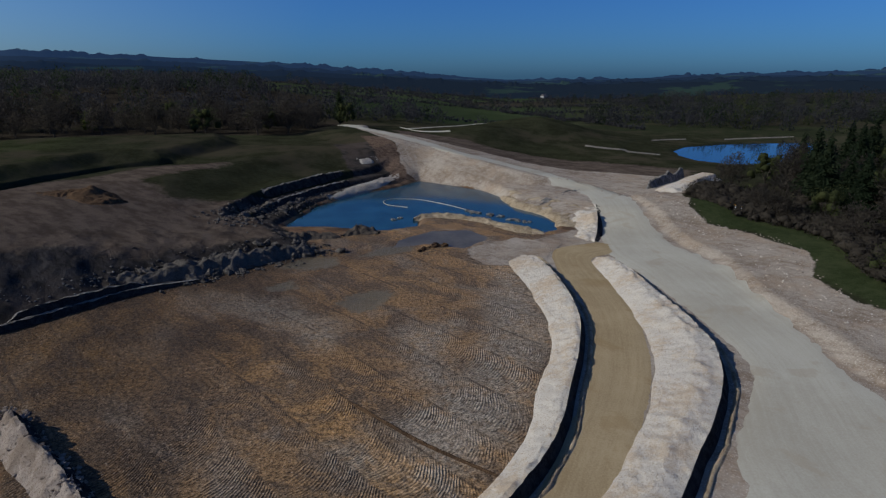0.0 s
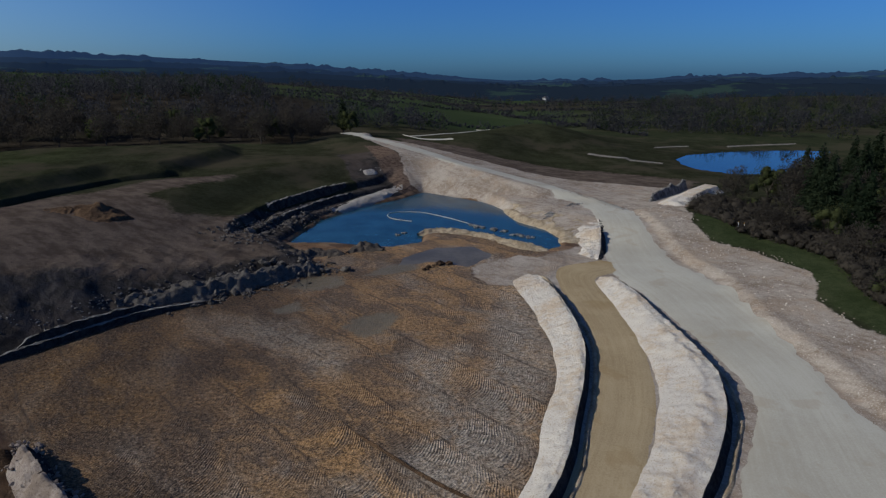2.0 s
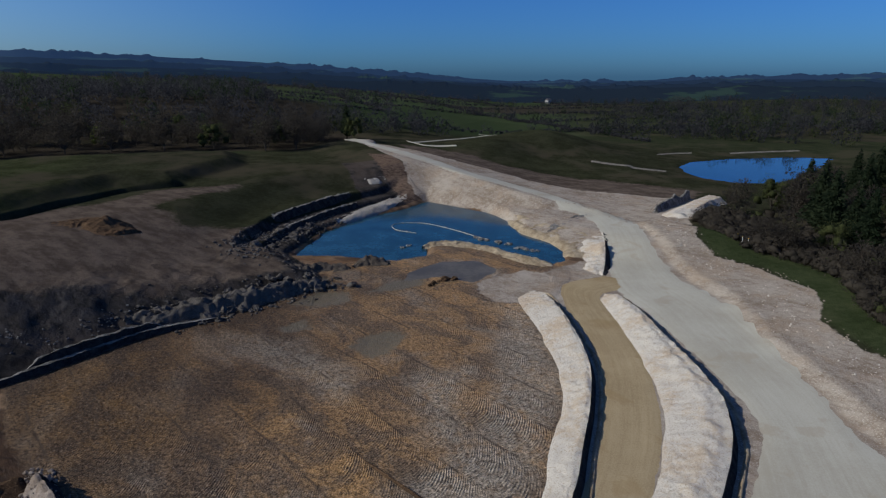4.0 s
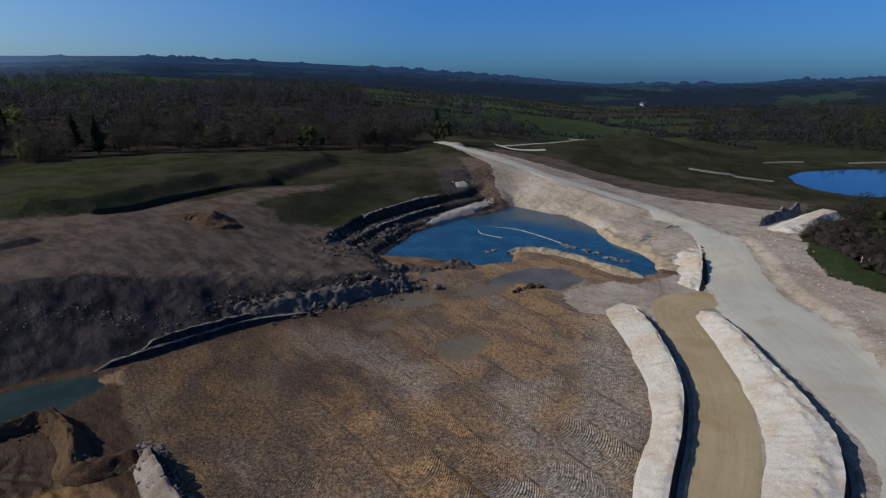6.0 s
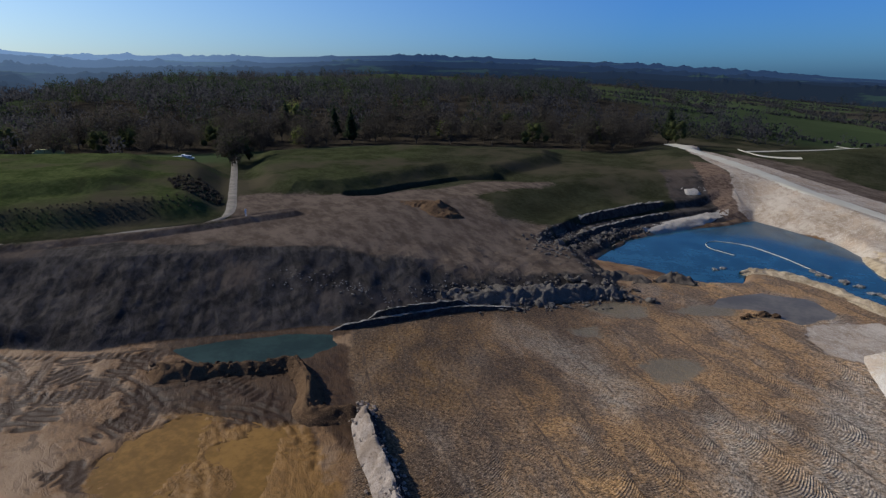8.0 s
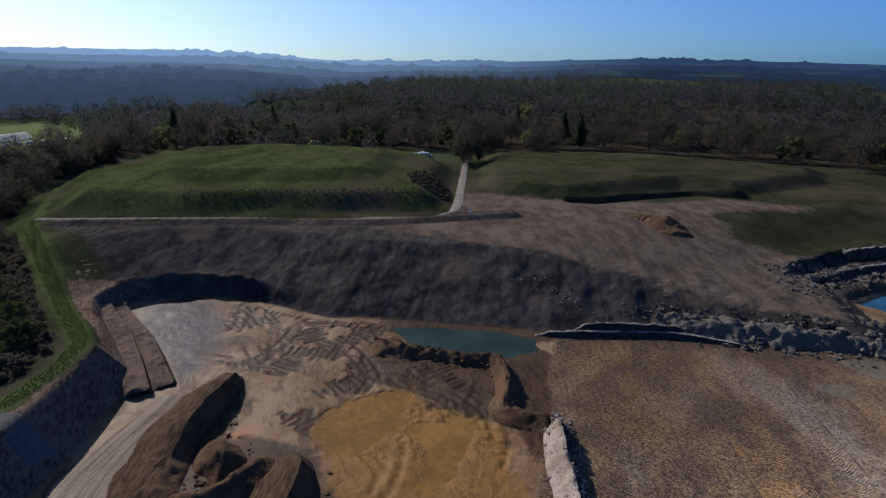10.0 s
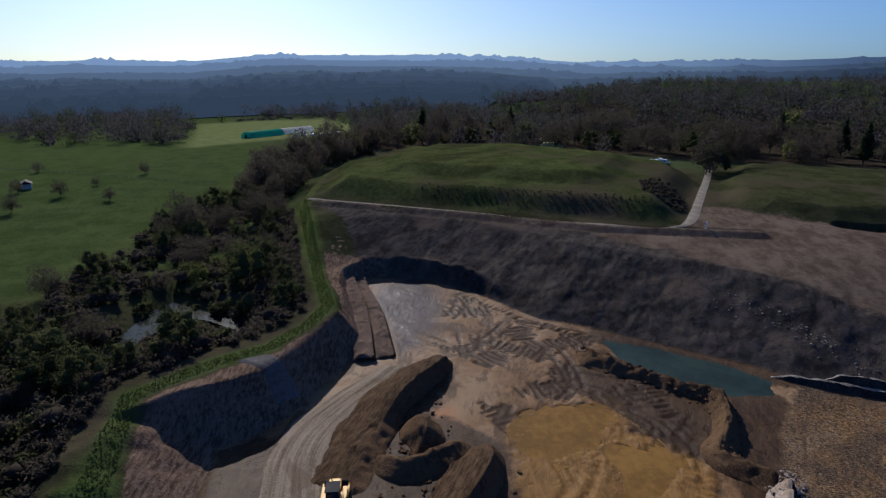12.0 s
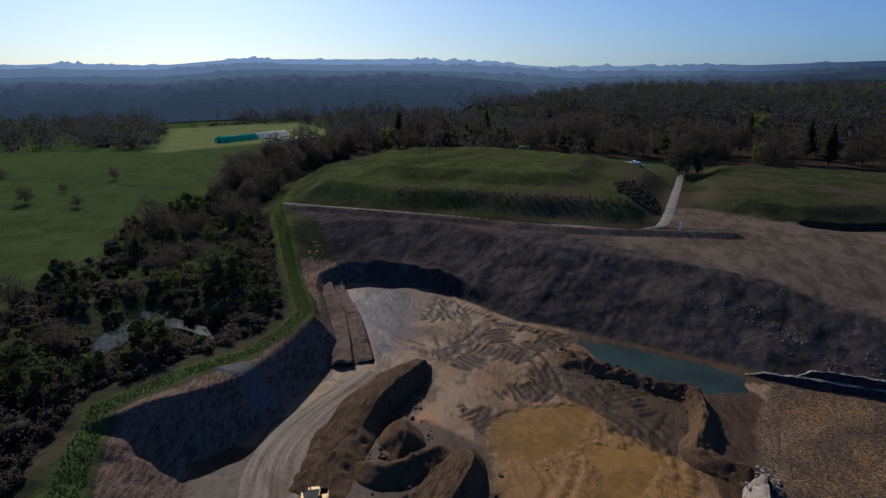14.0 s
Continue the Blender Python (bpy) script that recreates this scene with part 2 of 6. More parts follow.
def height(x, y):
    x, y = np.asarray(x, float), np.asarray(y, float)
    base = 0.8 + 8.7 * smooth(62, -32, x) + 0.5 * wobble(x, y, 60)
    # the tip slopes down to the head of the pond
    tongue = smooth(-92, -34, x) * smooth(-8, -30, x) * smooth(165, 130, y) * smooth(60, 90, y)
    base -= 6.6 * tongue
    base += 1.6 * smooth(56, 84, x) * smooth(200, 150, y) + 5 * smooth(86, 130, x) * smooth(190, 140, y)
    # verge along the south side and the river meadows below it
    ds, _, sd = to_line(x, y, VERGE)
    low = smooth(2.5, 14, ds) * (sd < 0)
    near = smooth(60, 30, ds) * smooth(-140, -100, x) * smooth(-20, -50, x)
    base = base + (6.0 - base) * near
    base = np.where((x < -30) & (sd < 0) & (y < 40), np.minimum(base, 6.0 - 2.2 * low + 3.5 * smooth(-150, -330, x)), base)
    # the country round about
    r, yaw = np.hypot(x, y), np.degrees(np.arctan2(-x, y))
    up = np.interp(yaw, RIDGE_YAW, RIDGE_UP)
    crest = 30 + 1300 * np.tan(np.radians(up - 1.3)) - 34 * smooth(54, 70, yaw)
    base = base + smooth(300, 470, r) * smooth(-2, 20, yaw) * smooth(84, 62, yaw) * 17
    far = smooth(420, 1300, r)
    base = base + (crest - base) * far * np.where(r > 1400, np.clip(1 - (r - 1400) / 1500, 0, 1), 1) + far * (1 - smooth(1250, 1400, r)) * 6 * wobble(x, y, 330)
    # quarry
    d = -inside(x, y, PIT)
    dp = np.maximum(d, 0)
    south = smooth(22, 8, y) * smooth(-68, -75, x)
    back = smooth(-96, -112, x) * smooth(50, 34, y)
    slope = 0.46 + 0.9 * south + 0.10 * smooth(2, -8, y) * smooth(-74, -66, x) + 0.03 * wobble(x, y, 9)
    rise = dp * slope
    rise = rise * (1 - back) + back * (4.2 * smooth(0, 3.0 + 1.5 * wobble(x, y, 8), dp) + 0.3 * np.maximum(dp - 4, 0))
    shale = smooth(-20, -45, x) * (1 - south)
    rough = (0.24 * wobble(x, y, 1.8) + 0.5 * wobble(x, y, 6) + 0.38 * wobble(0.72 * x + 0.69 * y, 0.22 * (0.69 * x - 0.72 * y), 2.6)) * smooth(0, 3, d) * smooth(26, 14, d) * shale
    h = np.minimum(base, rise) + rough
    # stepped dark bank beside the pond
    pw = smooth(-6, -14, x) * smooth(128, 136, y) * smooth(215, 195, y)
    steps = 1.0 * smooth(0.5, 1.5, dp) + 1.2 * smooth(6, 7.5, dp) + 2.2 * smooth(11, 14, dp) + 4.5 * smooth(16, 40, dp)
    h = h * (1 - pw * smooth(0, 1, d)) + pw * smooth(0, 1, d) * (np.minimum(steps, base) + 0.6 * rough)
    floor = 0.10 * wobble(x, y, 11) + 0.05 * wobble(x, y, 2)
    mud = smooth(-38, -50, x) * smooth(80, 60, y)
    floor = floor + mud * (0.05 * wobble(x * 0.5 + y * 0.25, y - x * 0.5, 1.7) + 0.10 * wobble(x, y, 6))
    h = np.where(d < 0, floor * smooth(0, -3, d), h)
    # cut bank on the outer side of the haul road
    c, _, sd = to_line(x, y, [(62, 160), (43, 194), (19, 218), (-5, 250), (-24, 278)])
    h = h + 2.4 * smooth(0.5, 8, c * (sd > 0)) * smooth(40, 20, c) + 0.3 * wobble(x, y, 3) * smooth(0.5, 3, c * (sd > 0)) * smooth(14, 8, c)
    # pond, lake and river beds
    p = inside(x, y, POND)
    h = h - 2.2 * smooth(-1.0, 3.0, p + 0.7 * wobble(x, y, 5))
    lk = inside(x, y, LAKE)
    h = np.where(lk > -25, np.minimum(h, 0.0 - 1.0 * smooth(-25, 0, lk)), h) - 2 * smooth(-1, 4, lk)
    rv = inside(x, y, RIVER)
    h = np.where(rv > -9, h + (1.2 - h) * smooth(-9, 1, rv), h)
    h = h + 11 * np.exp(-(((x - 66) / 34) ** 2 + ((y - 338) / 40) ** 2)) + 5 * np.exp(-(((x - 30) / 22) ** 2 + ((y - 300) / 26) ** 2))
    # grassed mounds
    for k, (out, top) in enumerate(((MOUND_A, 1.0), (MOUND_B, 0.72))):
        q = inside(x, y, out) + 2.0 * wobble(x, y, 18, 3)
        rise = 4.8 * smooth(-1, 9 if k else 10, q) + 0.6 * smooth(8, 24, q) + (1.2 * smooth(10, 60, q) if k else 2.6 * np.clip((q - 20) / 8, 0, 1)) * (1 if k else smooth(8, 22, to_line(x, y, [(-225, 15), (-178, 8)])[0]) * smooth(10, 26, to_line(x, y, [(-118, 88), (-124, 97), (-196, 150)])[0]))
        h = h + top * (rise + 0.3 * wobble(x, y, 5) * smooth(0, 6, q) * smooth(40, 20, q))
    for out, depth in PUDDLES:
        h = h - depth * smooth(-1.5, 1.8, inside(x, y, out) + 0.9 * wobble(x, y, 4))
    # dark cut at the foot of the second mound
    c = to_line(x, y, [(-106, 131), (-101, 150), (-93, 172), (-80, 180)])[0]
    h = h - 2.2 * smooth(4, 1.5, c)
    # ditch and low bank beside the farm track
    c = to_line(x, y, [(-168, 7), (-147, 36), (-133, 55), (-119, 72), (-112, 88), (-105, 104)])[0]
    h = h + 0.7 * smooth(2.2, 0.3, c) - 0.5 * smooth(1.5, 0.2, np.abs(c - 3.2))
    return h


def axis(spans, out, grow):
    """Grid lines: even spans of (from, to, step), then ever wider to the horizon."""
    a = []
    for lo, hi, step in spans:
        a += list(np.arange(lo, hi - step / 2, step))
    a.append(spans[-1][1])
    s = spans[-1][2]
    while a[-1] < out:
        s *= grow
        a.append(a[-1] + s)
    s = spans[0][2]
    while a[0] > -out:
        s *= grow
        a.insert(0, a[0] - s)
    return np.array(a)


def sheet(name, X, Y, Z):
    n, m = X.shape
    me = bpy.data.meshes.new(name)
    i = np.arange((n - 1) * (m - 1))
    a = i // (m - 1) * m + i % (m - 1)
    me.from_pydata(np.stack([X, Y, Z], -1).reshape(-1, 3).tolist(), [], np.stack([a, a + m, a + m + 1, a + 1], 1).tolist())
    me.shade_smooth()
    return me


gx, gy = axis(((-270, -126, 1.5), (-126, -40, 0.34), (-40, 75, 0.72)), 3200, 1.06), axis(((-26, 4, 0.7), (4, 68, 0.34), (68, 205, 0.76), (205, 300, 1.5)), 3200, 1.06)
GX, GY = np.meshgrid(gx, gy, indexing="ij")
GZ = height(GX, GY)


def track_marks(x, y):
    """Paired tracks of turning machines in the mud: how far each point is sunk or heaped, and how churned it is."""
    rng = np.random.default_rng(17)
    sunk, churn = np.zeros(x.shape), np.zeros(x.shape)
    spots = [(-84, 36, 26, 14), (-100, 28, 14, 12), (-72, 26, 16, 16), (-62, 44, 14, 9), (-54, 30, 10, 12), (-88, 48, 12, 8)]
    runs = []
    for i in range(38):
        cx, cy, sx, sy = spots[rng.integers(len(spots))]
        runs.append((cx + rng.uniform(-sx, sx), cy + rng.uniform(-sy, sy), rng.choice([0.5, 0.9, 2.3, 2.7]) + rng.normal(0, 0.25), rng.uniform(9, 40), rng.uniform(8, 22), rng.uniform(0.9, 1.2), rng.uniform(0.32, 0.46)))
    # groups of side-by-side marks where a blade or bucket was drawn in
    for i in range(44):
        cx, cy, sx, sy = spots[rng.integers(len(spots))]
        qx, qy, way = cx + rng.uniform(-sx, sx), cy + rng.uniform(-sy, sy), rng.uniform(0, math.pi)
        for j in range(rng.integers(4, 9)):
            runs.append((qx - math.sin(way) * j * 1.15, qy + math.cos(way) * j * 1.15, way + rng.normal(0, 0.08), rng.uniform(12, 30), rng.uniform(2.5, 7), 0.0, rng.uniform(0.3, 0.55)))
    for j in range(26):
        u = j / 25
        runs.append((-112 + 30 * u + rng.normal(0, 0.3), 33.5 + 16.5 * u, 2.1 + rng.normal(0, 0.12), 60, rng.uniform(3, 6.5), 0.0, rng.uniform(0.3, 0.45)))
    for j, bend in enumerate((9.5, 10.6, 12.2, 13.6, 15.2)):
        runs.append((-55.5 + bend * math.cos(2.2 - 0.3 * j), 33.5 + bend * math.sin(2.2 - 0.3 * j), 2.2 - 0.3 * j + math.pi / 2, bend, rng.uniform(12, 20), 0.0, 0.34))
    for px, py, way, bend, span, gauge, broad in runs:
        ox, oy = px - math.sin(way) * bend, py + math.cos(way) * bend
        r = np.hypot(x - ox, y - oy)
        a = np.angle(np.exp(1j * (np.arctan2(y - oy, x - ox) - math.atan2(py - oy, px - ox)))) * bend
        fade = smooth(span / 2, span / 2 - 1.2, np.abs(a))
        d = np.abs(np.abs(r - bend) - gauge)
        cleat = 0.75 + 0.25 * np.sign(np.sin(a * 2 * math.pi / 0.9)) if gauge else 1.0
        deep = rng.uniform(0.6, 1.0)
        sunk = np.where(sunk > -0.05, np.maximum(sunk, 0.16 * deep * np.exp(-((d - broad * 1.9) / (broad * 0.7)) ** 2) * fade), sunk)
        sunk = np.where(d < broad * 1.2, np.minimum(sunk, -0.30 * deep * np.exp(-(d / broad) ** 2) * cleat * fade), sunk)
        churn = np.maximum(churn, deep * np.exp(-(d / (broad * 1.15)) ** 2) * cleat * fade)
    return sunk, churn


on_mud = (GX > -126) & (GX < -40) & (GY > 4) & (GY < 68)
MARKS = np.zeros(GX.shape)
sunk, MARKS[on_mud] = track_marks(GX[on_mud], GY[on_mud])
MUDDY = [(-96, 24), (-104, 29), (-111, 34), (-94, 42.5), (-86, 51), (-78, 48), (-66, 52), (-60, 52), (-52, 47), (-44, 46), (-40, 40), (-38, 24), (-48, 25), (-58, 27), (-66, 24), (-72, 24), (-84, 25), (-90, 22)]
in_mud = smooth(-1.5, 1.5, inside(GX[on_mud], GY[on_mud], MUDDY))
GZ[on_mud] += sunk * in_mud
MARKS[on_mud] *= in_mud
ground_mesh = sheet("ground", GX, GY, GZ)


def ground_at(x, y):
    """The height of the built ground."""
    x, y = np.asarray(x, float), np.asarray(y, float)
    i, j = np.clip(np.searchsorted(gx, x) - 1, 0, len(gx) - 2), np.clip(np.searchsorted(gy, y) - 1, 0, len(gy) - 2)
    u, v = (x - gx[i]) / (gx[i + 1] - gx[i]), (y - gy[j]) / (gy[j + 1] - gy[j])
    return (GZ[i, j] * (1 - u) + GZ[i + 1, j] * u) * (1 - v) + (GZ[i, j + 1] * (1 - u) + GZ[i + 1, j + 1] * u) * v




def stamp(me, name, values):
    me.attributes.new(name, "FLOAT", "POINT").data.foreach_set("value", np.clip(values, 0, 1).astype(np.float32).ravel())


RIPPLE = [(-24, 112), (-51, 89), (-63, 73), (-48, 56), (-40, 46), (-30, 30), (-20, -20), (10, 36), (18, 60), (22, 85), (21, 101), (30, 116), (30, 127), (14, 138), (4, 142), (-2, 133), (-14, 130), (-22, 126)]
d_pit = inside(GX, GY, PIT)
w1 = 2.2 * wobble(GX, GY, 9) + 1.0 * wobble(GX, GY, 2.5)
SHALE = [(-22, 114), (-38, 101), (-51, 91), (-64, 74.5), (-86, 54), (-94, 45), (-112, 36), (-123, 29), (-126, 14), (-165, 8), (-148, 36), (-134, 54), (-112, 70), (-95, 79), (-79, 87), (-62, 96), (-47, 104), (-36, 111)]
DARK = [(-36, 131), (-50, 142), (-42, 158), (-24, 189), (-36, 222), (-18, 224), (-4, 201), (-10, 188), (-24, 170), (-32, 156)]
CHALKY = [(-6, 198), (-14, 226), (-38, 280), (-30, 292), (-2, 268), (26, 240), (52, 214), (84, 196), (100, 190), (76, 160), (67, 136), (66, 126), (72, 116), (74, 102), (67, 89), (68, 75), (90, 60), (90, -40), (20, -40), (4, 36), (13, 52), (19, 70), (21, 88), (19, 104), (24, 118), (36, 128), (31, 150), (22, 166), (14, 184)]
BARE_EAST = [(58, 158), (40, 194), (16, 218), (-8, 250), (-14, 290), (12, 276), (44, 250), (76, 228), (104, 206)]
BARE = [(-24, 113), (-64, 74), (-94, 44), (-124, 17), (-168, 8), (-112, 86), (-135, 112), (-130, 118), (-108, 128), (-92, 150), (-82, 172), (-62, 180), (-74, 150), (-64, 136), (-50, 142), (-36, 131), (0, 60)]
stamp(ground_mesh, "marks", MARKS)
RUST = [(-69, 17), (-68.6, 20.5), (-64.5, 20), (-64.3, 16.5)]
stamp(ground_mesh, "rust", smooth(-1.5, 1.5, inside(GX, GY, RUST) + 0.4 * w1))
stamp(ground_mesh, "pit", smooth(-1, 1, d_pit + 0.3 * w1))
stamp(ground_mesh, "shale", np.maximum(np.maximum(smooth(-4, 4, inside(GX, GY, SHALE) + 1.6 * w1), smooth(9, 5, -d_pit) * smooth(-20, -30, GX) * smooth(30, 40, GY) * smooth(135, 120, GY)), smooth(-1.5, 1.5, inside(GX, GY, DARK) + 0.5 * w1)))
APRON = [(8.4, 107), (9, 113), (14, 117), (20, 121), (26, 118), (23, 108), (20, 100), (16, 102.5), (11, 102)]
stamp(ground_mesh, "ripple", smooth(-1.5, 1.5, inside(GX, GY, RIPPLE) + 0.3 * w1) * (1 - smooth(-1.5, 1.5, inside(GX, GY, APRON) + 0.6 * w1)))
stamp(ground_mesh, "chalk", np.maximum(smooth(-1.5, 1.5, inside(GX, GY, CHALKY) + 0.8 * w1), 0.9 * smooth(-1.5, 1.5, inside(GX, GY, APRON) + 0.6 * w1)))
stamp(ground_mesh, "bare", np.maximum(smooth(-4, 4, inside(GX, GY, BARE) + 1.5 * w1), smooth(-4, 4, inside(GX, GY, BARE_EAST) + 1.5 * w1)))
verge_d, _, verge_side = to_line(GX, GY, VERGE)
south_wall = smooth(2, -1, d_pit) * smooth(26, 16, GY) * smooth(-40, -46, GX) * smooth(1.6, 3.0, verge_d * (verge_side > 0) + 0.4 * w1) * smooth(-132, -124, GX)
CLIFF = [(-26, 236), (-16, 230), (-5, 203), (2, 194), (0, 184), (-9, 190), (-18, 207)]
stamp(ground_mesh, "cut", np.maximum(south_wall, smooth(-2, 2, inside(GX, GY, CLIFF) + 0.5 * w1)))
farm_yaw = np.degrees(np.arctan2(-GX, GY))
farmland = smooth(180, 260, np.hypot(GX, GY)) * smooth(-30, -10, np.degrees(np.arctan2(-GX, GY)) - 40) + smooth(330, 420, np.hypot(GX, GY)) * np.maximum(0.25 + 0.75 * smooth(20, 45, farm_yaw), 0.9 * smooth(20, 10, farm_yaw) * smooth(-20, -10, farm_yaw))
farmland = farmland * smooth(2, -12, inside(GX, GY, MOUND_A)) * smooth(2, -12, inside(GX, GY, MOUND_B)) * smooth(20, -20, inside(GX, GY, [(-160, 138), (-60, 120), (0, 200), (-60, 262), (-200, 178)]))
stamp(ground_mesh, "farm", farmland)
HAY = [(-352, -56), (-540, -76), (-570, 30), (-430, 48)]
stamp(ground_mesh, "hay", smooth(-10, 4, inside(GX, GY, HAY)))
mud_wet = [(-122, 15.8), (-121.5, 26), (-113, 30.5), (-104, 28), (-93, 23), (-87, 20.5), (-87, 15.5), (-97, 15), (-109, 14.6)]
stamp(ground_mesh, "green", np.maximum(np.maximum(smooth(-2, 4, inside(GX, GY, MOUND_A)), smooth(-2, 4, inside(GX, GY, MOUND_B)) * 0.35 * smooth(-98, -116, GX + 0.3 * (GY - 150))), smooth(3.0, 1.6, to_line(GX, GY, VERGE)[0] + 0.4 * w1)))
EDGE = [(-240, -12), (-300, 20), (-285, 60), (-290, 110), (-255, 150), (-225, 175), (-170, 232), (-120, 255), (-60, 262), (-30, 300), (-50, 330), (-140, 300), (-240, 240), (-330, 130), (-345, 60), (-312, 30), (-262, -16)]
far_r = np.hypot(GX, GY)
stamp(ground_mesh, "litter", np.maximum(smooth(-6, 4, inside(GX, GY, EDGE) + 2 * w1), smooth(300, 340, far_r) * smooth(560, 450, far_r) * smooth(6, 12, farm_yaw) * smooth(84, 78, farm_yaw)))
stamp(ground_mesh, "damp", smooth(-6, -42, GX + 0.1 * (60 - GY) + 4 * w1))
stamp(ground_mesh, "wet", smooth(-3, 3, inside(GX, GY, mud_wet) + w1))
OCHRE = [(-65, 30), (-66, 36), (-65, 43), (-58, 41), (-54, 45), (-48, 47), (-42, 44), (-36, 36), (-36, 20), (-50, 21)]
stamp(ground_mesh, "ochre", smooth(-4, 4, inside(GX, GY, OCHRE) + 1.6 * w1))

UMBER = [(-76, 40), (-72, 50), (-63, 58), (-59.5, 67), (-53, 68), (-43, 59), (-36, 48), (-42, 45), (-49, 48), (-54, 44), (-63, 43), (-68, 39)]
GOLD = [(-60, 70), (-56, 76), (-48, 86), (-41, 80), (-38, 66), (-37, 56), (-44, 57), (-54, 66)]
SPOIL = [(-84, 22), (-78, 13), (-68, 5), (-60, 1), (-61, -3), (-67, -2), (-70, -4), (-67, -11), (-48, -12), (-44, -4), (-40, 8), (-48, 22), (-56, 25), (-62, 23), (-68, 18), (-78, 24)]
# dark brown mud; the last strip is the bank's shadow painted along its foot
stamp(ground_mesh, "umber_and_shade", np.maximum(smooth(-2, 2, inside(GX, GY, UMBER) + 0.8 * w1), np.maximum(smooth(-2, 2, inside(GX, GY, SPOIL) + 0.8 * w1), smooth(-1.5, 1.0, inside(GX, GY, [(-88, 54), (-64, 76), (-60, 71), (-83, 49)]) + 0.4 * w1))))
stamp(ground_mesh, "gold", smooth(-6, 5, inside(GX, GY, GOLD) + 1.6 * w1))
PALE = [[(-37, 90), (-27, 89), (-12, 75), (-13, 68), (-24, 77)], [(-4, 73), (4, 76), (3, 56), (-2, 60)], [(-11, 47), (-6.6, 50), (-2, 43), (-8, 42)], [(9, 113), (14, 122), (20, 104), (11, 102)], [(-3, 40), (3, 42), (11, 52), (16, 68), (19, 85), (18, 100), (11, 100), (11, 80), (5, 62), (-3, 50)]]
stamp(ground_mesh, "pale", np.max([smooth(-3, 3, inside(GX, GY, q) + w1) for q in PALE], axis=0))
POOLS = [PUDDLES[2][0], PUDDLES[3][0], [(-29, 91.5), (-24, 94.5), (-22, 91), (-26.5, 88.5)], [(-14, 108), (-10, 114), (-4, 118), (-2, 113), (-8, 108)]]
stamp(ground_mesh, "pool", np.max([smooth(-3, 2.5, inside(GX, GY, q) + 0.5 * w1) for q in POOLS], axis=0))
EAST_GRASS = [(73.5, 153), (67, 135), (66, 126), (72, 117), (73.5, 102), (67, 89), (67, 75), (78, 64), (84, 90), (87, 110), (80, 126), (79, 145)]
stamp(ground_mesh, "meadow", np.maximum(0.42 * smooth(-1, 1.5, inside(GX, GY, EAST_GRASS) + 0.6 * w1), np.maximum(smooth(84, 96, farm_yaw) * smooth(100, 150, far_r), smooth(2.0, 1.2, verge_d + 0.3 * w1) * smooth(-180, -165, GX))))


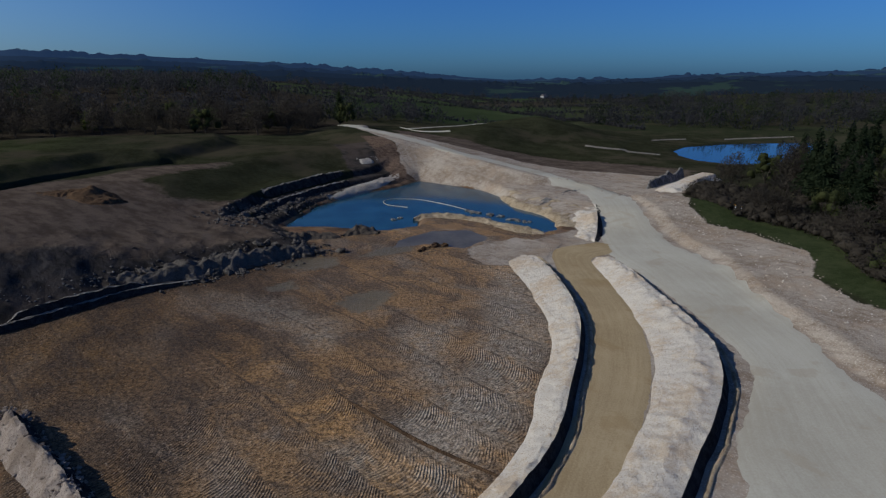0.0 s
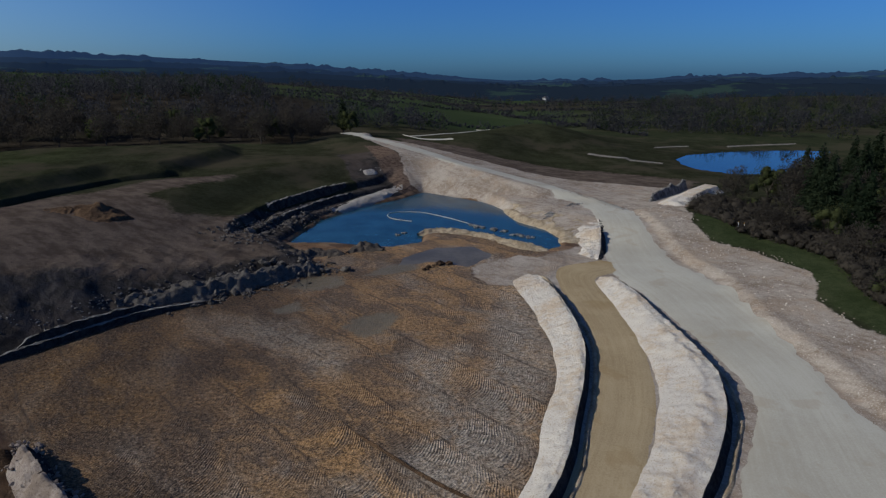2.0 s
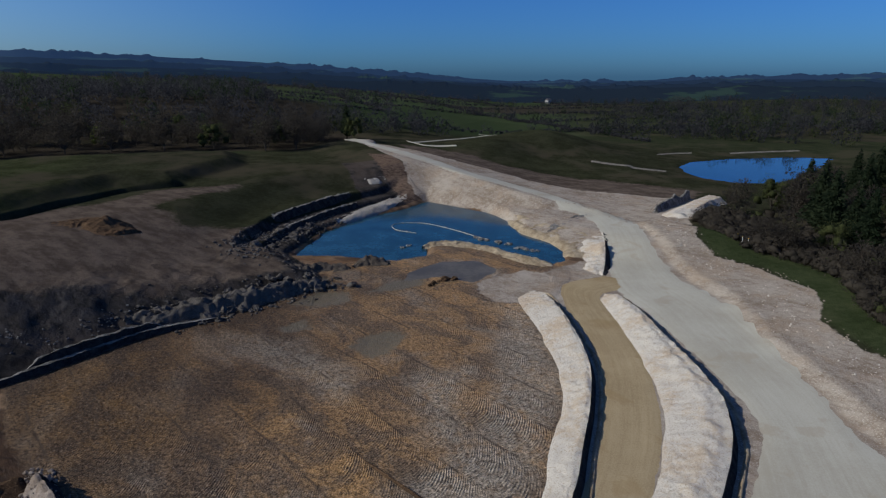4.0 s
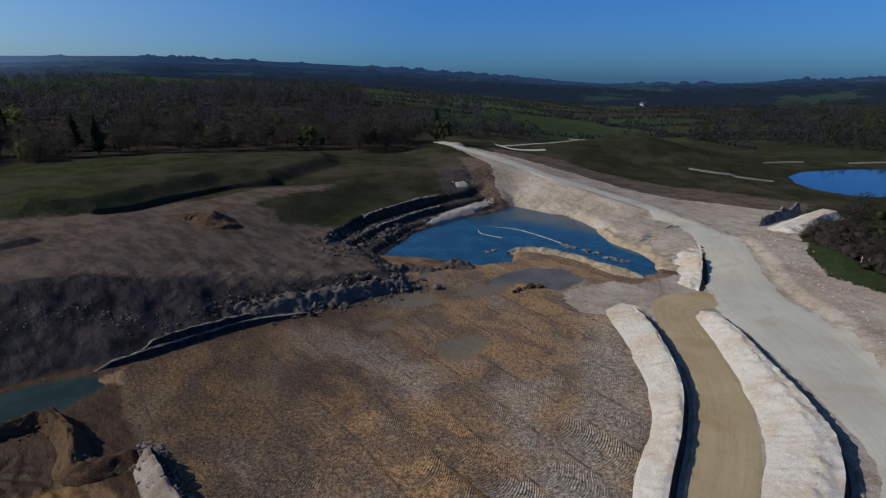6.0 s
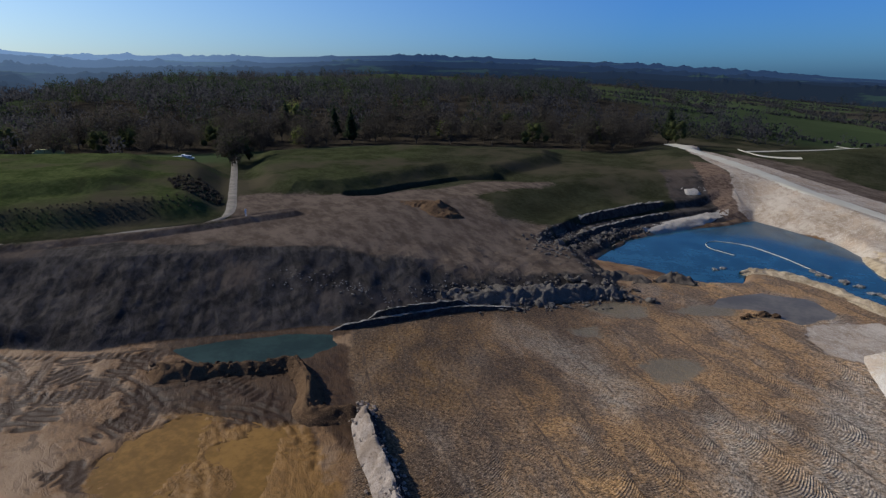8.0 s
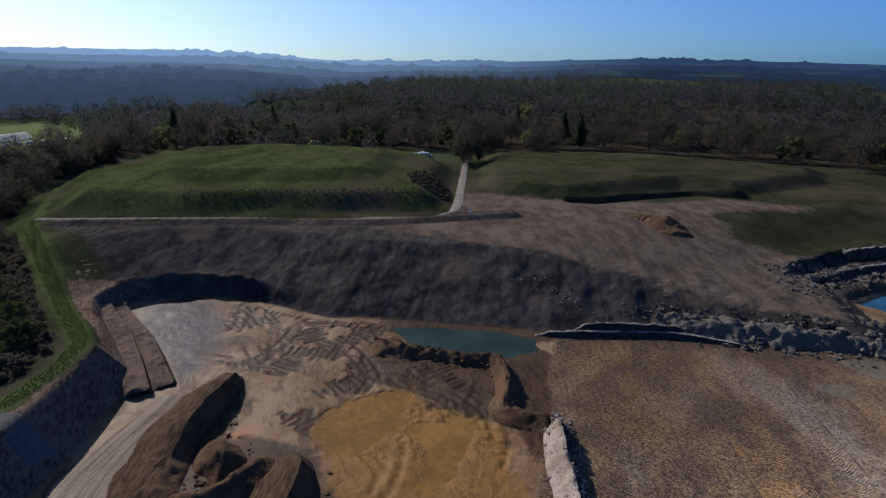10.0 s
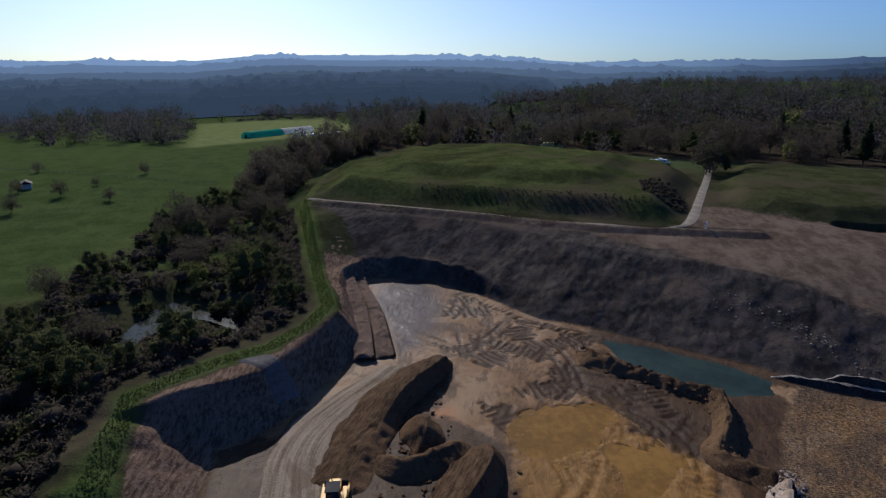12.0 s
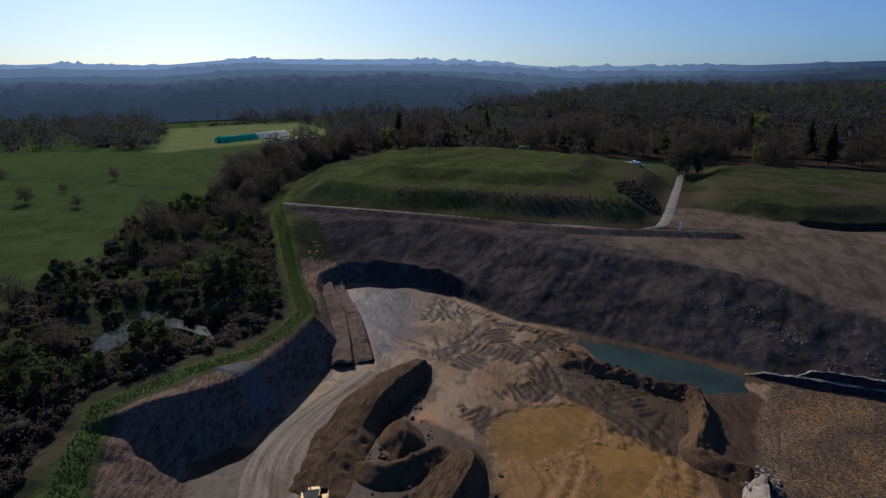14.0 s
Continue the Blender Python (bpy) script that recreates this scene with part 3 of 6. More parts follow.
def ground_material():
    m, t, b = nodes_of("quarry_ground", 0.95)
    k = Net(t)
    p = k.place()
    mid, fine, grit = k.noise(0.12, 5, 0.6, p), k.noise(0.8, 4, 0.65, p), k.noise(4.5, 3, 0.6, p)
    tone = k.math("ADD", k.math("MULTIPLY", mid, 0.45), k.math("ADD", k.math("MULTIPLY", fine, 0.35), k.math("MULTIPLY", grit, 0.2)))

    def edge(name, soft=0.12):
        """A mask whose border is broken up by the grain of the ground."""
        return k.ramp(k.math("ADD", k.mask(name), k.math("MULTIPLY", k.math("SUBTRACT", fine, 0.5), 0.9)), 0.5 - soft, 0.5 + soft)

    grass = k.mix(k.ramp(tone, 0.38, 0.62), (0.019, 0.020, 0.011), (0.038, 0.039, 0.021))
    green = k.mix(k.ramp(tone, 0.38, 0.62), (0.026, 0.034, 0.012), (0.064, 0.076, 0.027))
    green = k.mix(k.math("MULTIPLY", k.ramp(k.noise(0.05, 5, 0.65, k.stretch(p, (0.6, 1.6, 1), 55)), 0.5, 0.62), 0.75), green, (0.028, 0.03, 0.014))
    grass = k.mix(k.mask("green"), grass, green)
    grass = k.mix(k.ramp(k.noise(0.03, 4, 0.6, p), 0.48, 0.66), grass, (0.05, 0.043, 0.027))
    # fields of several greens and some ploughland, beyond the quarry
    cell = t.nodes.new("ShaderNodeTexVoronoi")
    k.put(cell.inputs["Vector"], k.stretch(p, (0.0075, 0.0105, 0.0), 20))
    cell.inputs["Scale"].default_value = 1.0
    lot = k.split(cell.outputs["Color"])
    field = k.mix(lot[0], (0.026, 0.042, 0.019), (0.055, 0.076, 0.034))
    field = k.mix(k.ramp(lot[1], 0.78, 0.8), field, (0.046, 0.036, 0.03))
    field = k.mix(k.math("MULTIPLY", k.ramp(tone, 0.4, 0.6), 0.35), field, (0.03, 0.04, 0.014))
    grass = k.mix(k.math("MULTIPLY", k.mask("farm"), 0.85), grass, field)
    grass = k.mix(k.math("MULTIPLY", k.mask("meadow"), 0.8), grass, k.mix(k.ramp(tone, 0.36, 0.64), (0.032, 0.052, 0.016), (0.060, 0.086, 0.028)))
    grass = k.mix(k.math("MULTIPLY", k.mask("hay"), 0.85), grass, k.mix(k.ramp(tone, 0.36, 0.64), (0.10, 0.12, 0.045), (0.16, 0.18, 0.075)))
    grass = k.mix(k.mask("litter"), grass, k.mix(k.ramp(tone, 0.4, 0.6), (0.018, 0.015, 0.011), (0.045, 0.037, 0.026)))
    streak = k.noise(0.25, 4, 0.65, k.stretch(p, (0.6, 1.3, 1), 35))
    brown = k.mix(k.ramp(k.math("ADD", k.math("MULTIPLY", tone, 0.5), k.math("MULTIPLY", streak, 0.5)), 0.4, 0.6), (0.060, 0.045, 0.034), (0.115, 0.088, 0.067))
    gully = k.noise(0.3, 4, 0.6, k.stretch(p, (2.2, 0.35, 1), -35))
    chalk = k.mix(k.ramp(k.math("ADD", k.math("MULTIPLY", tone, 0.8), k.math("MULTIPLY", gully, 0.2)), 0.38, 0.6), (0.185, 0.138, 0.098), (0.355, 0.302, 0.238))
    chalk = k.mix(k.math("MULTIPLY", k.ramp(k.noise(0.11, 5, 0.65, p, 0.4), 0.5, 0.64), 0.55), chalk, (0.32, 0.24, 0.165))
    chalk = k.mix(k.math("MULTIPLY", k.ramp(grit, 0.56, 0.7), 0.5), chalk, (0.58, 0.53, 0.46))
    shale = k.mix(k.ramp(tone, 0.4, 0.62), (0.016, 0.015, 0.0145), (0.066, 0.060, 0.055))
    rill = k.noise(0.55, 5, 0.68, k.stretch(p, (1.0, 0.22, 1), -43.8), 0.4)
    shale = k.mix(k.ramp(rill, 0.38, 0.68), k.mix(0.5, shale, (0.022, 0.019, 0.016)), k.mix(0.5, shale, (0.088, 0.074, 0.063)))
    shale = k.mix(k.math("MULTIPLY", k.ramp(k.noise(0.06, 4, 0.6, p), 0.5, 0.66), 0.7), shale, (0.075, 0.057, 0.044))
    # worked clay floor: sweeps of curved tooth marks side by side
    xyz = k.split(p)
    turn = radians(28)
    along = k.math("ADD", k.math("MULTIPLY", xyz[0], math.cos(turn)), k.math("MULTIPLY", xyz[1], -math.sin(turn)))
    cross = k.math("ADD", k.math("MULTIPLY", xyz[0], 0.737), k.math("MULTIPLY", xyz[1], 0.676))
    lane = k.math("DIVIDE", k.math("ADD", cross, k.math("MULTIPLY", k.noise(0.03, 2, 0.5, p), 4.0)), 6.6)
    bow = k.math("SUBTRACT", k.math("FRACT", lane), 0.5)
    arc = k.math("ADD", along, k.math("MULTIPLY", k.math("MULTIPLY", bow, bow), 5.0))
    arc = k.math("ADD", arc, k.math("MULTIPLY", k.noise(0.10, 3, 0.5, p), 2.5))
    arc = k.math("ADD", arc, k.math("MULTIPLY", k.noise(1.4, 3, 0.6, p), 0.30))
    teeth = k.math("SINE", k.math("MULTIPLY", arc, 2 * math.pi / 0.36))
    teeth = k.math("MULTIPLY", teeth, k.ramp(k.math("ADD", k.math("MULTIPLY", k.noise(0.09, 4, 0.6, p), 0.6), k.math("MULTIPLY", fine, 0.4)), 0.40, 0.60, 0.05, 1.0))
    sweep = k.stretch(p, (0.62, 1.0, 1), 44)
    patch, grey = k.noise(0.16, 6, 0.72, sweep, 0.6), k.noise(0.09, 5, 0.65, k.stretch(p, (0.6, 1.0, 1), 44), 0.5)
    n_lane = t.nodes.new("ShaderNodeTexWhiteNoise")
    n_lane.noise_dimensions = "1D"
    k.put(n_lane.inputs["W"], k.math("FLOOR", lane))
    clay = k.mix(k.ramp(patch, 0.42, 0.58), (0.16, 0.105, 0.06), (0.34, 0.195, 0.08))
    clay = k.mix(k.math("MULTIPLY", k.ramp(grey, 0.51, 0.64), 0.52), clay, (0.32, 0.265, 0.20))
    clay = k.mix(k.math("MULTIPLY", n_lane.outputs["Value"], 0.55), clay, (0.12, 0.085, 0.058))
    clay = k.mix(k.math("MULTIPLY", k.mask("pale"), k.ramp(fine, 0.3, 0.6, 0.1, 0.62)), clay, (0.36, 0.305, 0.23))
    clay = k.mix(k.math("MULTIPLY", k.mask("gold"), k.ramp(patch, 0.4, 0.58, 0.45, 0.98)), clay, (0.29, 0.155, 0.043))
    clay = k.mix(k.math("MULTIPLY", k.mask("damp"), k.ramp(grey, 0.36, 0.62, 0.95, 0.62)), clay, (0.05, 0.033, 0.021))
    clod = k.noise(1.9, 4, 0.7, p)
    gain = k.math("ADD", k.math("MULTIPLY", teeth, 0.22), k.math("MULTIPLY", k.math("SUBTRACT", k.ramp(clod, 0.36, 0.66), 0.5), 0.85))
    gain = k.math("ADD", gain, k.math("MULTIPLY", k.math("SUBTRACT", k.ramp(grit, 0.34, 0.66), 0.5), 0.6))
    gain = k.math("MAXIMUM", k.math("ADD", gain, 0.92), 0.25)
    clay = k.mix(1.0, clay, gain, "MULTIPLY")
    clay = k.mix(k.math("MULTIPLY", k.ramp(grit, 0.58, 0.7), 0.4), clay, (0.38, 0.32, 0.25))
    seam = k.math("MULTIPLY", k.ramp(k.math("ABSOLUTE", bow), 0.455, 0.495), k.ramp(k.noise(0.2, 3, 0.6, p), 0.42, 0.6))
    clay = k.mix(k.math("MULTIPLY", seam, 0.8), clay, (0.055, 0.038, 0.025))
    pool = k.ramp(k.math("ADD", k.mask("pool"), k.math("MULTIPLY", k.math("SUBTRACT", fine, 0.5), 0.8)), 0.35, 0.75)
    clay = k.mix(k.math("MULTIPLY", pool, 0.8), clay, (0.125, 0.105, 0.07))
    # churned mud with wheel and track marks
    rut = k.noise(0.9, 5, 0.7, k.stretch(p, (0.5, 1.3, 1), 25), 0.5)

    def ruts(turn, low):
        """Groups of short wheel and track marks, all one way."""
        mark = k.ramp(k.noise(0.6, 4, 0.6, k.stretch(p, (0.32, 1.4, 1), turn), 0.4), 0.53, 0.58)
        return k.math("MULTIPLY", mark, k.ramp(k.noise(low, 3, 0.6, k.stretch(p, (1, 0.6, 1), turn), 0.4), 0.51, 0.57))

    wheel = k.math("MAXIMUM", ruts(20, 0.10), k.math("MAXIMUM", ruts(-38, 0.12), k.math("MAXIMUM", ruts(75, 0.09), ruts(128, 0.11))))
    mix_v = k.math("ADD", k.math("MULTIPLY", rut, 0.5), k.math("MULTIPLY", k.noise(0.16, 4, 0.6, p), 0.5))
    mud = k.mix(k.ramp(mix_v, 0.38, 0.56), (0.064, 0.034, 0.016), (0.155, 0.088, 0.040))
    mud = k.mix(k.math("MULTIPLY", k.ramp(k.noise(0.07, 5, 0.6, p, 0.5), 0.44, 0.56), 0.8), mud, (0.20, 0.13, 0.074))
    mud = k.mix(k.math("MULTIPLY", k.ramp(k.noise(0.13, 4, 0.6, k.stretch(p, (0.7, 1.3, 1), 20), 0.6), 0.54, 0.60), 0.72), mud, (0.05, 0.028, 0.014))
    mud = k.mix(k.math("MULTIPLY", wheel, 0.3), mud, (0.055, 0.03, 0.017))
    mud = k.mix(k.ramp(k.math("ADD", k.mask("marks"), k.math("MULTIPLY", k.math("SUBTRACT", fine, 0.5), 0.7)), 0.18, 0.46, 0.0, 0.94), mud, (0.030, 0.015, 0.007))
    mud = k.mix(k.math("MULTIPLY", k.mask("rust"), 0.75), mud, (0.26, 0.105, 0.04))
    mud = k.mix(edge("ochre", 0.2), mud, k.mix(k.ramp(rut, 0.35, 0.6), (0.115, 0.060, 0.018), (0.175, 0.092, 0.027)))
    mud = k.mix(k.math("MULTIPLY", edge("umber_and_shade", 0.25), 0.85), mud, k.mix(k.ramp(rut, 0.38, 0.62), (0.018, 0.010, 0.006), (0.038, 0.021, 0.011)))
    mud = k.mix(k.mask("wet"), mud, k.mix(k.ramp(rut, 0.4, 0.6), (0.026, 0.019, 0.020), (0.05, 0.037, 0.038)))
    rip = edge("ripple", 0.3)
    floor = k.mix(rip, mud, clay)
    c = k.mix(edge("bare", 0.3), grass, brown)
    c = k.mix(edge("shale", 0.25), c, shale)
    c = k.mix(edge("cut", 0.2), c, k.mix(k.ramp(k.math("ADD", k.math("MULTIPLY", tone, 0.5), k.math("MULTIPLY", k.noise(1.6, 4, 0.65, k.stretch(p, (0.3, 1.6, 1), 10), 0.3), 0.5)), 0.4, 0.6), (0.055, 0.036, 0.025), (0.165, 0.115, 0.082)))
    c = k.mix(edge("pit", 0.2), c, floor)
    c = k.mix(edge("chalk", 0.15), c, chalk)
    k.put(b.inputs["Base Color"], c)
    wet = k.math("MAXIMUM", k.math("MULTIPLY", k.mask("wet"), k.ramp(rut, 0.55, 0.42)), k.math("MULTIPLY", pool, rip))
    k.put(b.inputs["Roughness"], k.math("SUBTRACT", k.ramp(wet, 0.0, 1.0, 0.9, 0.7), k.math("MULTIPLY", k.mask("pit"), 0.3)))
    k.put(b.inputs["Specular IOR Level"], k.math("MULTIPLY", k.mask("pit"), k.math("SUBTRACT", 0.08, k.math("MULTIPLY", edge("chalk", 0.15), 0.07))))
    churn = k.math("MULTIPLY", k.mask("pit"), k.math("SUBTRACT", 1.0, rip))
    h = k.math("MULTIPLY", k.math("ADD", k.math("MULTIPLY", fine, 0.55), k.math("MULTIPLY", grit, 0.3)), k.math("SUBTRACT", 1.0, k.math("MULTIPLY", churn, 0.7)))
    h = k.math("ADD", h, k.math("MULTIPLY", k.math("MULTIPLY", teeth, k.math("MULTIPLY", rip, k.math("SUBTRACT", 1.0, pool))), 0.11))
    h = k.math("ADD", h, k.math("MULTIPLY", k.math("MULTIPLY", rill, edge("shale", 0.25)), 0.6))
    h = k.math("ADD", h, k.math("MULTIPLY", churn, k.math("SUBTRACT", k.math("MULTIPLY", rut, 0.10), k.math("MULTIPLY", wheel, 0.08))))
    k.bump(h, 1.0, 0.4, b)
    return m


M_GROUND = ground_material()
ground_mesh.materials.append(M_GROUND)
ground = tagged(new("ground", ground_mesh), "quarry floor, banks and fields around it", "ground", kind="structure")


def spread(pts, step):
    """Even points along a smooth line through pts (Catmull-Rom), with any further columns carried along."""
    p = np.array(pts, float)
    p = np.vstack([2 * p[0] - p[1], p, 2 * p[-1] - p[-2]])
    out = []
    for i in range(1, len(p) - 2):
        n = max(2, int(np.hypot(*(p[i + 1] - p[i])[:2]) / step))
        for s in np.arange(n) / n:
            a, b, c, d = p[i - 1:i + 3]
            out.append(0.5 * (2 * b + (c - a) * s + (2 * a - 5 * b + 4 * c - d) * s * s + (3 * b - a - 3 * c + d) * s ** 3))
    out.append(p[-2])
    return np.array(out)


def strip(name, left, right, material, lift=0.06, step=1.0, cols=9, wild=0.3, label="", category="road"):
    """A road laid over the ground between two edge lines."""
    a, b = spread(left, step), spread(right, step)
    n = max(len(a), len(b))
    res = lambda q: np.stack([np.interp(np.linspace(0, 1, n), np.linspace(0, 1, len(q)), q[:, k]) for k in range(2)], 1)
    a, b = res(a), res(b)
    u = np.linspace(0, 1, cols)[None, :, None]
    g = a[:, None] * (1 - u) + b[:, None] * u
    edge = np.zeros(cols)
    edge[[0, -1]] = 1
    g = g + (wobble(g[..., 0], g[..., 1], 3.0) * edge * wild)[..., None]
    z = ground_at(g[..., 0], g[..., 1]) + lift * (1 - 1.6 * edge)
    me = sheet(name, g[..., 0], g[..., 1], z)
    wide = np.hypot(*(b - a).T)[:, None] * np.linspace(-0.5, 0.5, cols)[None]
    run = np.repeat(np.concatenate([[0], np.cumsum(np.hypot(*np.diff((a + b) / 2, axis=0).T))])[:, None], cols, 1)
    idx = np.zeros(len(me.loops), np.int32)
    me.loops.foreach_get("vertex_index", idx)
    me.uv_layers.new(name="UVMap").data.foreach_set("uv", np.stack([wide.ravel()[idx], run.ravel()[idx]], 1).astype(np.float32).ravel())
    me.materials.append(material)
    return tagged(new(name, me), label, category, kind="structure")


def bund(name, rows, material, label, step=0.4, lumps=0.25, category="earth bund", toe=None, face=None, clods=0.0, blunt=False):
    """A heap swept along a line: rows of x, y, crest height, run on the right of the way, run on its left, width of the top."""
    ragged = 0.9 * lumps
    c = spread(rows, step)
    t = np.gradient(c[:, :2], axis=0)
    t /= np.hypot(t[:, 0], t[:, 1])[:, None]
    nrm = np.stack([-t[:, 1], t[:, 0]], 1)
    n = len(c)
    end = np.minimum(np.arange(n), np.arange(n)[::-1]) * step
    taper = smooth(-0.5, 0.3 if blunt else 3.0, end)
    cols = 25
    u = np.linspace(-1, 1, cols)
    G = np.zeros((n, cols, 3))
    for j, s in enumerate(u):
        run = c[:, 3] if s < 0 else c[:, 4]
        off = np.sign(s) * (c[:, 5] / 2 * min(1, abs(s) * 3) + run * max(0, (abs(s) - 1 / 3) * 1.5)) * (0.35 + 0.65 * taper)
        off = off * (1 + ragged * wobble(c[:, 0] + 31 * np.sign(s), c[:, 1], 4.0, 2))
        q = c[:, :2] + nrm * off[:, None]
        k = 1 - max(0, (abs(s) - 1 / 3) * 1.5)
        z0 = ground_at(q[:, 0], q[:, 1])
        zc = c[:, 2] * taper * (1 + 0.7 * lumps * wobble(c[:, 0], c[:, 1], 4.5)) if lumps > 0.2 else c[:, 2] * taper
        lump = (0.06 + lumps) * (wobble(q[:, 0], q[:, 1], 2.4) + 0.6 * wobble(q[:, 0], q[:, 1], 1.0)) * math.sin(math.pi * k / 2) ** 0.5 if k > 0 else 0
        if clods and k > 0:
            lump = lump + clods * (1.5 * np.abs(wobble(q[:, 0] + 9, q[:, 1], 1.5, 2)) + 0.8 * np.abs(wobble(q[:, 0], q[:, 1] + 5, 0.7, 1)) - 0.7) * min(1, 2.5 * k)
        G[:, j, 0], G[:, j, 1] = q[:, 0], q[:, 1]
        G[:, j, 2] = z0 * (1 - k) + np.maximum(zc, z0 - 0.1) * k + lump - (0.12 if k == 0 else 0)
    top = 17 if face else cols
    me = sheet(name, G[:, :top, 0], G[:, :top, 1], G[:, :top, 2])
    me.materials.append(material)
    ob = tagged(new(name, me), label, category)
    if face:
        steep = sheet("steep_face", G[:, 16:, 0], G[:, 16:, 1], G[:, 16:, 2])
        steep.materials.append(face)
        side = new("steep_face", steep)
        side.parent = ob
        # side away from the sun: shale lumps, with its shade put into the colour
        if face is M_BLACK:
            side["label"] = "steep face coloured dark for shale lumps and shade"
    if toe:
        e = G[3:-3, -1, :2] + nrm[3:-3] * (0.75 + 0.25 * wobble(G[3:-3, -1, 0], G[3:-3, -1, 1], 4))[:, None]
        off = np.linspace(-0.3, 0.3, 5)
        q = e[:, None] + nrm[3:-3][:, None] * off[None, :, None]
        lift = (0.22 + 0.16 * wobble(q[..., 0], q[..., 1], 1.2)) * np.cos(off / 0.3 * math.pi / 2)[None] - 0.03
        spill = sheet("toe_windrow", q[..., 0], q[..., 1], ground_at(q[..., 0], q[..., 1]) + 0.05 + lift)
        spill.materials.append(toe)
        new("toe_windrow", spill).parent = ob
    return ob


# ---- roads ----
strip("haul_road", [(22, 20), (27, 42), (34, 52), (40, 62), (40, 77), (38.5, 95), (37, 108), (40, 125), (44, 145), (44, 162), (30, 186), (8, 207), (-15, 238), (-32, 268), (-44, 285)],
      [(53, 20), (52, 42), (52, 54), (52.5, 66), (55, 84), (57, 101), (54.5, 114), (55.5, 135), (58, 155), (56, 168), (40, 192), (16, 216), (-8, 248), (-26, 276), (-38, 292)], M_ROAD, 0.1, wild=1.1,
      label="pale packed chalk haul road through the quarry")
strip("side_road", [(2, 30), (9.5, 41), (17, 55), (21, 65), (24, 76), (25, 88), (24.5, 101), (27, 112), (37, 117)],
      [(14, 30), (19, 43), (26.5, 57), (30, 67), (32.5, 79), (33, 91), (33, 104), (38, 108), (44, 112)], M_SIDE, 0.06, label="tan packed clay side road between chalk bunds")

for line in ([(80, 279), (90, 272), (101, 266), (111, 262)], [(128, 316), (140, 322), (152, 325)], [(175, 326), (200, 332), (222, 335)]):
    strip("lake_shore", [(x - 1, y - 2) for x, y in line], [(x + 1, y + 2) for x, y in line], M_TRACK, 0.25, cols=5, wild=0.8, label="bare tan sand beside the lake", category="shore")

M_SLUMP = chalk_material("grey_slumped_clay", (0.10, 0.095, 0.09), (0.07, 0.066, 0.062), (0.17, 0.16, 0.15))
strip("slumped_clay", [(-78.3, -8.2), (-76.4, -5.8), (-72.6, -2.8)], [(-79.3, -3.4), (-78.0, -1.6), (-75.6, 0.6)], M_SLUMP, 0.2, cols=9, wild=0.4, label="grey slumped clay on the quarry wall", category="slump")

# ---- bunds ----
M_ROCK = chalk_material("weathered_shale_rock", (0.105, 0.092, 0.078), (0.052, 0.046, 0.04), (0.175, 0.155, 0.13))
M_SLUMPED = chalk_material("dark_lumpy_mud", (0.085, 0.07, 0.055), (0.05, 0.041, 0.033), (0.16, 0.13, 0.10))
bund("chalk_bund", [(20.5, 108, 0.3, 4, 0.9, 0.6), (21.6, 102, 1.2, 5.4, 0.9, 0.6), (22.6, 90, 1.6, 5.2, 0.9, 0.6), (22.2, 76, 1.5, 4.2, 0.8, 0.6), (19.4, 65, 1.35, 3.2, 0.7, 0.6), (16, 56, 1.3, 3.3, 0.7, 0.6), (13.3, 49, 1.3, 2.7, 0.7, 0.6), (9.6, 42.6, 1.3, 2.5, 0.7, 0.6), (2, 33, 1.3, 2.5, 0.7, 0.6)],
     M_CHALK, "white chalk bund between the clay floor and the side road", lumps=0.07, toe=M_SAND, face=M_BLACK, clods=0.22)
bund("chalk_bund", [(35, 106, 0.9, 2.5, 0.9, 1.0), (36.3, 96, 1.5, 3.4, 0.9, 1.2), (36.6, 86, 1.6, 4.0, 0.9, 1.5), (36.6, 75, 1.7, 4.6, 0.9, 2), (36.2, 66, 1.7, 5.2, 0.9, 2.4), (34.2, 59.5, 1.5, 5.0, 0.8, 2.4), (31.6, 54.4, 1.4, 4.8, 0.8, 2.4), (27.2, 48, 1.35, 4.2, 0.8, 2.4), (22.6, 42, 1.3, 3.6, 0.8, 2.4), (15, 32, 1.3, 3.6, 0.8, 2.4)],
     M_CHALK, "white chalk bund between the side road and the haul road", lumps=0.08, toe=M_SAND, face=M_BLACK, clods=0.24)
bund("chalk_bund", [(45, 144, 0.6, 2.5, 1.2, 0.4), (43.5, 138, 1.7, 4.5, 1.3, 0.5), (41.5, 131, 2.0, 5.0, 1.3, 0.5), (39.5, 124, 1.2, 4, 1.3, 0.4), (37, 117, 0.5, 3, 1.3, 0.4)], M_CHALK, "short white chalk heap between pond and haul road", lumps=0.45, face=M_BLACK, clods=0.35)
for rows in ([(-37, 118.5, 0.6, 2, 2, 0.6), (-32.4, 120, 1.4, 2.4, 2.2, 1), (-27.5, 122.5, 1.3, 2.2, 2, 1), (-22, 123, 1.0, 2, 2, 1), (-19.5, 121.4, 0.5, 1.6, 1.6, 0.6)], [(-19, 123.4, 0.5, 1.6, 1.6, 0.6), (-15.4, 127.2, 1.5, 2.2, 2, 0.9), (-10.8, 125.6, 0.8, 2, 2, 0.6)]):
    bund("mud_bank", rows, M_SLUMPED, "dark lumpy mud heap at the edge of the pond", lumps=0.5, clods=0.5)
